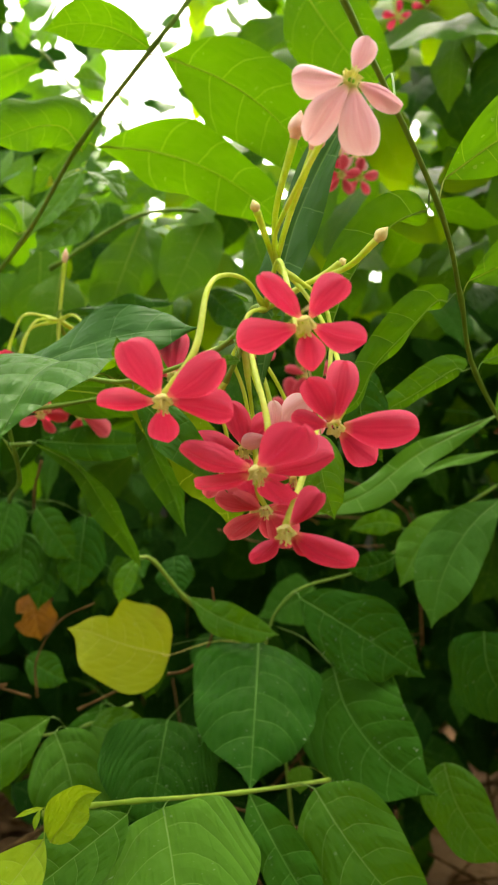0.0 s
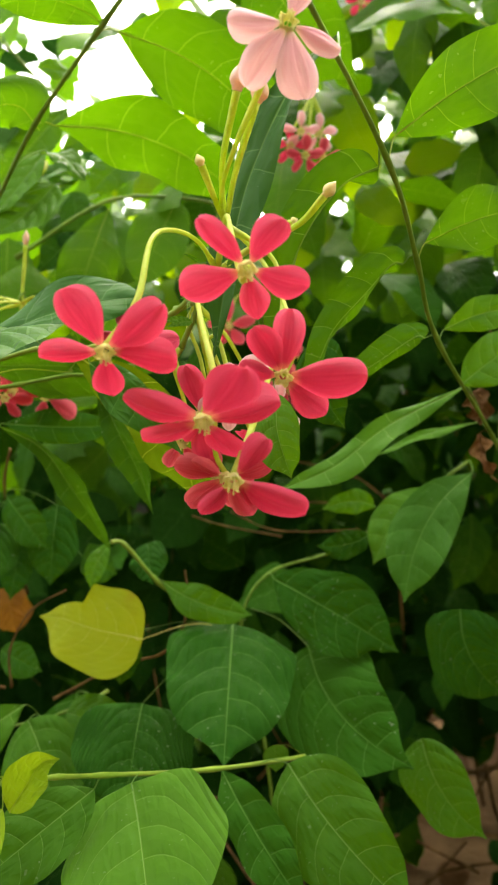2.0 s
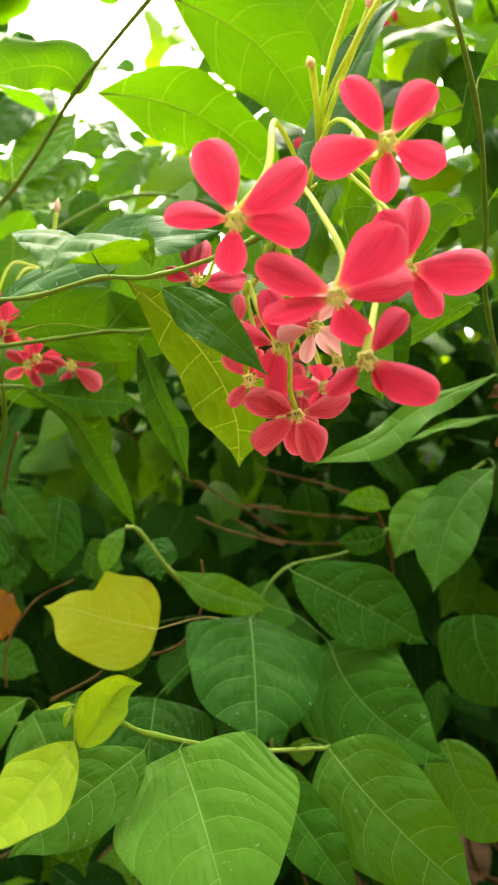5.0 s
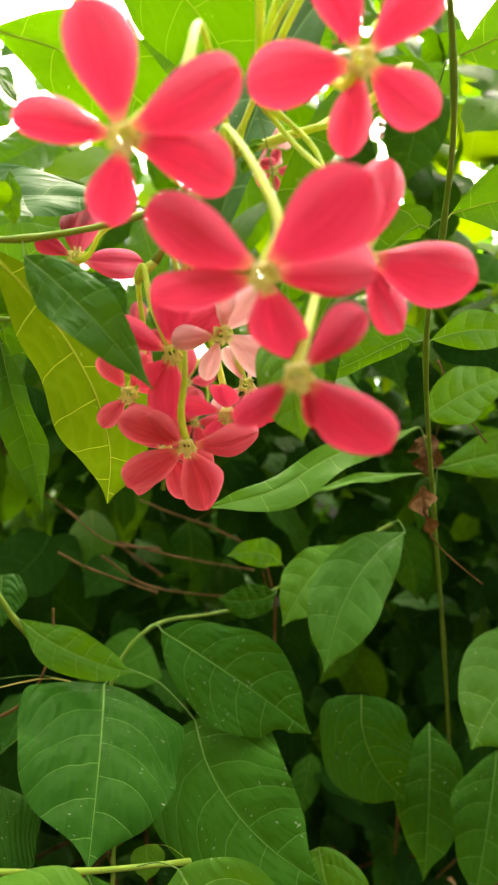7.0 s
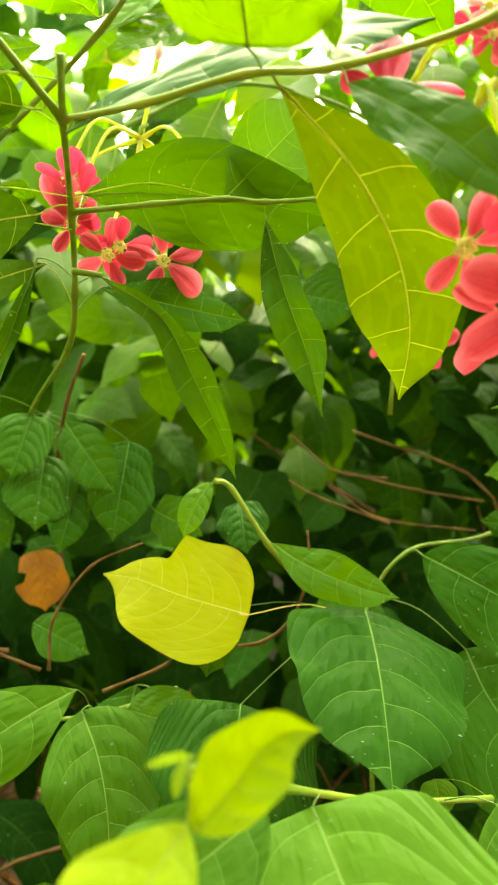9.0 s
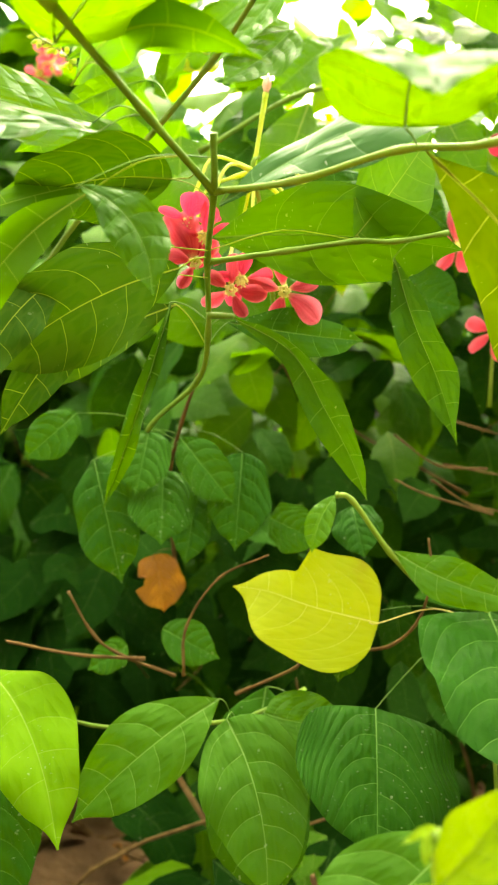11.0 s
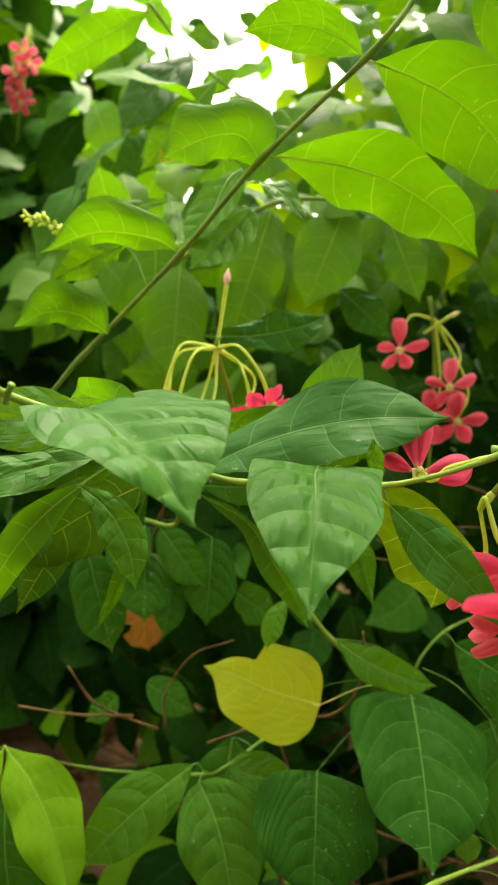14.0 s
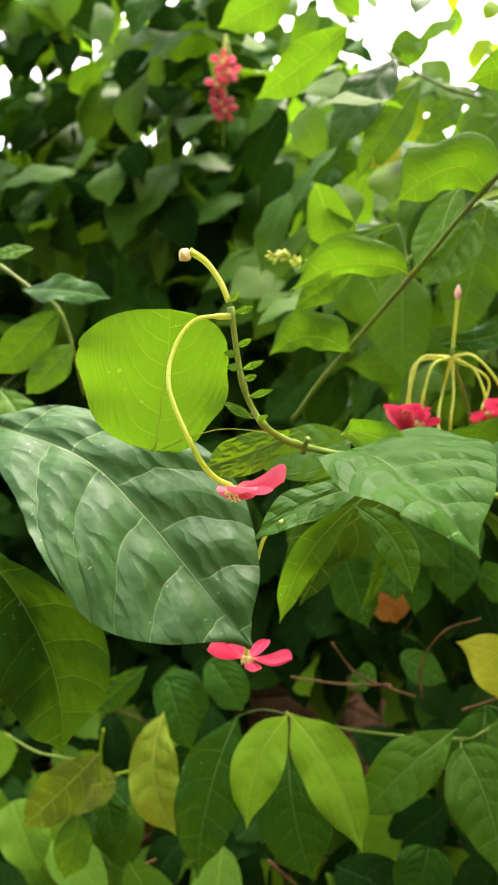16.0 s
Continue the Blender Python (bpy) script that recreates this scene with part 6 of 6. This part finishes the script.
def bare_soil(x, y, z):
    """Hollows low in the hedge where soil and dry stalks show."""
    right = 0.19 < x / y < 0.36 and (0.8 - z) / y > 0.35
    side, drop = (x + 0.075) / (y - 0.12), (0.73 - z) / (y - 0.12)
    left = -0.44 < side < -0.12 and 0.31 < drop < 0.55 and y < 1.7
    return right or left


def leaf_pose(rnd, where, size):
    """A leaf that hangs outwards from the hedge's face."""
    along = Vector((rnd.gauss(0, 0.55), rnd.gauss(-0.35, 0.3), rnd.gauss(-0.55, 0.4))).normalized()
    face = Vector((rnd.gauss(0, 0.35), rnd.gauss(-0.75, 0.3), rnd.gauss(0.6, 0.3)))
    face = (face - along * face.dot(along)).normalized()
    turn = Matrix((along, face.cross(along), face)).transposed().to_4x4()
    return Matrix.Translation(where) @ turn @ Matrix.Diagonal((size, size, size, 1))


rnd, thin = random.Random(11), random.Random(5)
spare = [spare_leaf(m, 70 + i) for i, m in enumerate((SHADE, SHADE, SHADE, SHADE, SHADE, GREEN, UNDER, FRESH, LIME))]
hedge = plant("hedge", (0.0, 1.0, 0.25), "dense creeper hedge of overlapping green leaves", "hedge")
spots = []
for k in range(24000):
    x = rnd.uniform(-2.0, 1.1)
    depth = rnd.random() ** 1.2
    z = rnd.uniform(0.27, 1.55)
    # below the flowers the face is hollow and shaded
    y = hedge_front(x, z) + depth * 0.95 + (0.14 if z < 0.9 else 0.0)
    if z > 0.82 + 0.62 * y or sky_gap(x, y, z) and rnd.random() < (0.72 if y > 1.0 else 1.0):
        continue
    if bare_soil(x, y, z) and rnd.random() < 0.96:
        continue
    if x < -0.3 and z > 0.95 and noise.noise(Vector((x * 5 + 3, y * 5, z * 5))) > 0.45 - 0.8 * max(0.0, z - 1.0):
        continue
    if z > 1.05 and x > -0.35 and rnd.random() < (0.45 if x < 0.05 else 0.38):
        continue
    if z < 0.85 and rnd.random() < 0.12:
        continue
    # room for the small flower cluster in the hedge's face
    if abs(x - 0.03) < 0.085 and y < 0.76 and 0.76 < z < 0.94:
        continue
    if x < -0.3 and y > 1.2 and rnd.random() < 0.9:
        where, size, kind = Vector((x + rnd.gauss(0, 0.05), y + 0.3, z + rnd.gauss(0.05, 0.1))), rnd.uniform(0.05, 0.09), rnd.choice((0, 5, 5, 6, 7))
        spots.append((9.0, where, size, -1 if peep_hole(*where) and thin.random() < 0.86 else kind))
    # low and inner spots draw on the darkened copy, so their shade is coloured in
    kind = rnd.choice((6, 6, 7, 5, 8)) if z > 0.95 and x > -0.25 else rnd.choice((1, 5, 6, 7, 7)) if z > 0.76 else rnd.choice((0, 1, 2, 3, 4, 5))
    # mostly the shade-coloured copy behind the climbing vine
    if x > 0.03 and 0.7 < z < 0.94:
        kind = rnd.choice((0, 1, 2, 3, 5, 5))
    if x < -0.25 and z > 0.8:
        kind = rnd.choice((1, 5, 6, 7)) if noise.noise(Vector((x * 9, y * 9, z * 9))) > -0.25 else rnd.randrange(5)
    # thinner, with small holes, where the hedge draws back; bare soil at the far right
    if x < -0.3 and (thin.random() < 0.3 or peep_hole(x, y, z) and thin.random() < 0.86) or 0.46 < x / y < 0.68 and (0.8 - z) / y > 0.31:
        kind = -1
    spots.append((y - hedge_front(x, z) + 0.8 * abs(x + 0.1), Vector((x, y, z)), rnd.uniform(0.08, 0.13) if x < -0.3 else rnd.uniform(0.045, 0.085), kind))
for k in range(700):
    where = Vector((rnd.uniform(-0.8, -0.02), rnd.uniform(0.52, 0.95), rnd.uniform(0.27, 0.50)))
    if not bare_soil(*where) or rnd.random() < 0.05:
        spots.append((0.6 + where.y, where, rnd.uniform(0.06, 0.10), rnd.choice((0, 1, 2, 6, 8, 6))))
# the hedge runs on along the added wall on both sides
for k in range(5000):
    x = rnd.uniform(1.0, 3.6) if k % 2 else rnd.uniform(-4.2, -1.9)
    y = hedge_front(x) + 0.25 * noise.noise(Vector((x * 2, 0, 3))) + rnd.random() * 1.0
    z = rnd.uniform(0.27, 1.35 + 0.25 * noise.noise(Vector((x * 3, y * 3, 7))))
    spots.append((20.0, Vector((x, y, z)), rnd.uniform(0.09, 0.15), rnd.randrange(8)))
spots.sort(key=lambda s: s[0])
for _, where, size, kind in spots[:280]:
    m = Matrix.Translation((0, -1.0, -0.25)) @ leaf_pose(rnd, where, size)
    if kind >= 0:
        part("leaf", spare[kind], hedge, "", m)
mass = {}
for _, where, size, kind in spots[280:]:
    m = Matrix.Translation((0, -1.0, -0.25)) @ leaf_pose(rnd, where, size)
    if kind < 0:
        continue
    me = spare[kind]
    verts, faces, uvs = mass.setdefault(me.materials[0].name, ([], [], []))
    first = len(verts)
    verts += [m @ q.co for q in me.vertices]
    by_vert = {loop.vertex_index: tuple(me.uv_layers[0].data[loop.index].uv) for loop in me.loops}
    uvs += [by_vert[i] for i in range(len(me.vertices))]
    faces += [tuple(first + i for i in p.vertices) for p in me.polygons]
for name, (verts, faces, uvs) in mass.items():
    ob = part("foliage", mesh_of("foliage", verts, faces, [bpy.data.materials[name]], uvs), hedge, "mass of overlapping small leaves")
    tagged(ob, kind="stuff")

# bare twigs and stems inside the hedge
twigs_v, twigs_f = [], []
for k in range(140):
    x = rnd.uniform(-1.6, 0.9)
    foot = Vector((x, hedge_front(x) + rnd.uniform(0.05, 0.6), rnd.uniform(0.26, 0.75)))
    way = Vector((rnd.gauss(0, 0.5), rnd.gauss(0, 0.3), rnd.gauss(0.5, 0.5))).normalized() * rnd.uniform(0.12, 0.35)
    line = smooth_line([foot, foot + way * 0.5 + Vector((rnd.gauss(0, 0.035), rnd.gauss(0, 0.035), rnd.gauss(0, 0.035))), foot + way], 4)
    r = rnd.uniform(0.0006, 0.0014)
    v, f = tube_data([q - Vector((0, 1.0, 0.25)) for q in line], [r * (1 - 0.5 * i / len(line)) for i in range(len(line))], 5, len(twigs_v))
    twigs_v += v
    twigs_f += f
tagged(part("twig_tangle", mesh_of("twig_tangle", twigs_v, twigs_f, [TWIG]), hedge, "tangle of dry brown twigs"), kind="stuff")

# fallen leaves and dry stalks on the soil
litter = plant("leaf_litter", (0.0, 1.2, 0.25), "fallen brown leaves and dry stalks on soil", "leaf litter", kind="stuff")
husk = [spare_leaf(DRY, 91), spare_leaf(DEAD, 92), spare_leaf(DRY, 93)]
for me in husk:
    verts, faces, uvs = [], [], []
    by_vert = {loop.vertex_index: tuple(me.uv_layers[0].data[loop.index].uv) for loop in me.loops}
    for k in range(170 if me.materials[0] == DRY else 60):
        x, y = rnd.uniform(-1.4, 0.9), rnd.uniform(0.45, 2.0)
        size = rnd.uniform(0.03, 0.07)
        m = pose(x, y - 1.2, rnd.uniform(0.0, 0.05), rnd.gauss(0, 35), rnd.gauss(0, 35), rnd.uniform(0, 360)) @ Matrix.Diagonal((size, size, size * rnd.uniform(1, 3), 1))
        first = len(verts)
        verts += [m @ q.co for q in me.vertices]
        uvs += [by_vert[i] for i in range(len(me.vertices))]
        faces += [tuple(first + i for i in p.vertices) for p in me.polygons]
    tagged(part("fallen_leaves", mesh_of("fallen_leaves", verts, faces, [me.materials[0]], uvs), litter), kind="stuff")
verts, faces = [], []
for k in range(300):
    x, y = rnd.uniform(-0.9, 0.7), rnd.uniform(0.65, 1.5)
    foot = Vector((x, y - 1.2, rnd.uniform(0.0, 0.12)))
    way = Vector((rnd.gauss(0, 0.6), rnd.gauss(0, 0.3), abs(rnd.gauss(0.3, 0.4)))).normalized() * rnd.uniform(0.1, 0.3)
    line = smooth_line([foot, foot + way * 0.5 + Vector((rnd.gauss(0, 0.02), rnd.gauss(0, 0.02), rnd.gauss(0, 0.02))), foot + way], 3)
    v, f = tube_data(line, [rnd.uniform(0.0008, 0.0022)] * len(line), 5, len(verts))
    verts += v
    faces += f
tagged(part("dry_stalks", mesh_of("dry_stalks", verts, faces, [TWIG]), litter), kind="stuff")

# ---------------------------------------------------------------- unseen leaves added overhead to hold off light from above
roof = plant("overhead_shade_leaves", (0.0, 0.7, 1.6), "unseen loose leaves added overhead to shade the plants", "foliage")
stem(roof, VINE, [(-1.2, 0.9, 1.5), (-0.6, 0.65, 1.62), (0.0, 0.55, 1.66), (0.7, 0.6, 1.6), (1.2, 0.9, 1.5)], 0.004, 0.003)
verts, faces, uvs = [], [], []
for k in range(800):
    where = Vector((rnd.uniform(-1.3, 1.3), rnd.uniform(0.42, 0.9), rnd.uniform(1.4, 1.8)))
    if sky_gap(where.x, where.y, where.z):
        continue
    along = Vector((rnd.gauss(0, 1), rnd.gauss(0, 1), rnd.gauss(-0.4, 0.3))).normalized()
    face = Vector((rnd.gauss(0, 0.3), rnd.gauss(0, 0.3), 1))
    face = (face - along * face.dot(along)).normalized()
    size = rnd.uniform(0.07, 0.12)
    m = Matrix.Translation(where - Vector((0, 0.7, 1.6))) @ Matrix((along, face.cross(along), face)).transposed().to_4x4() @ Matrix.Diagonal((size, size, size, 1))
    me, first = spare[rnd.randrange(8)], len(verts)
    verts += [m @ q.co for q in me.vertices]
    by_vert = {loop.vertex_index: tuple(me.uv_layers[0].data[loop.index].uv) for loop in me.loops}
    uvs += [by_vert[i] for i in range(len(me.vertices))]
    faces += [tuple(first + i for i in p.vertices) for p in me.polygons]
tagged(part("foliage", mesh_of("foliage", verts, faces, [UNDER], uvs), roof, "loose mass of leaves"), kind="stuff")
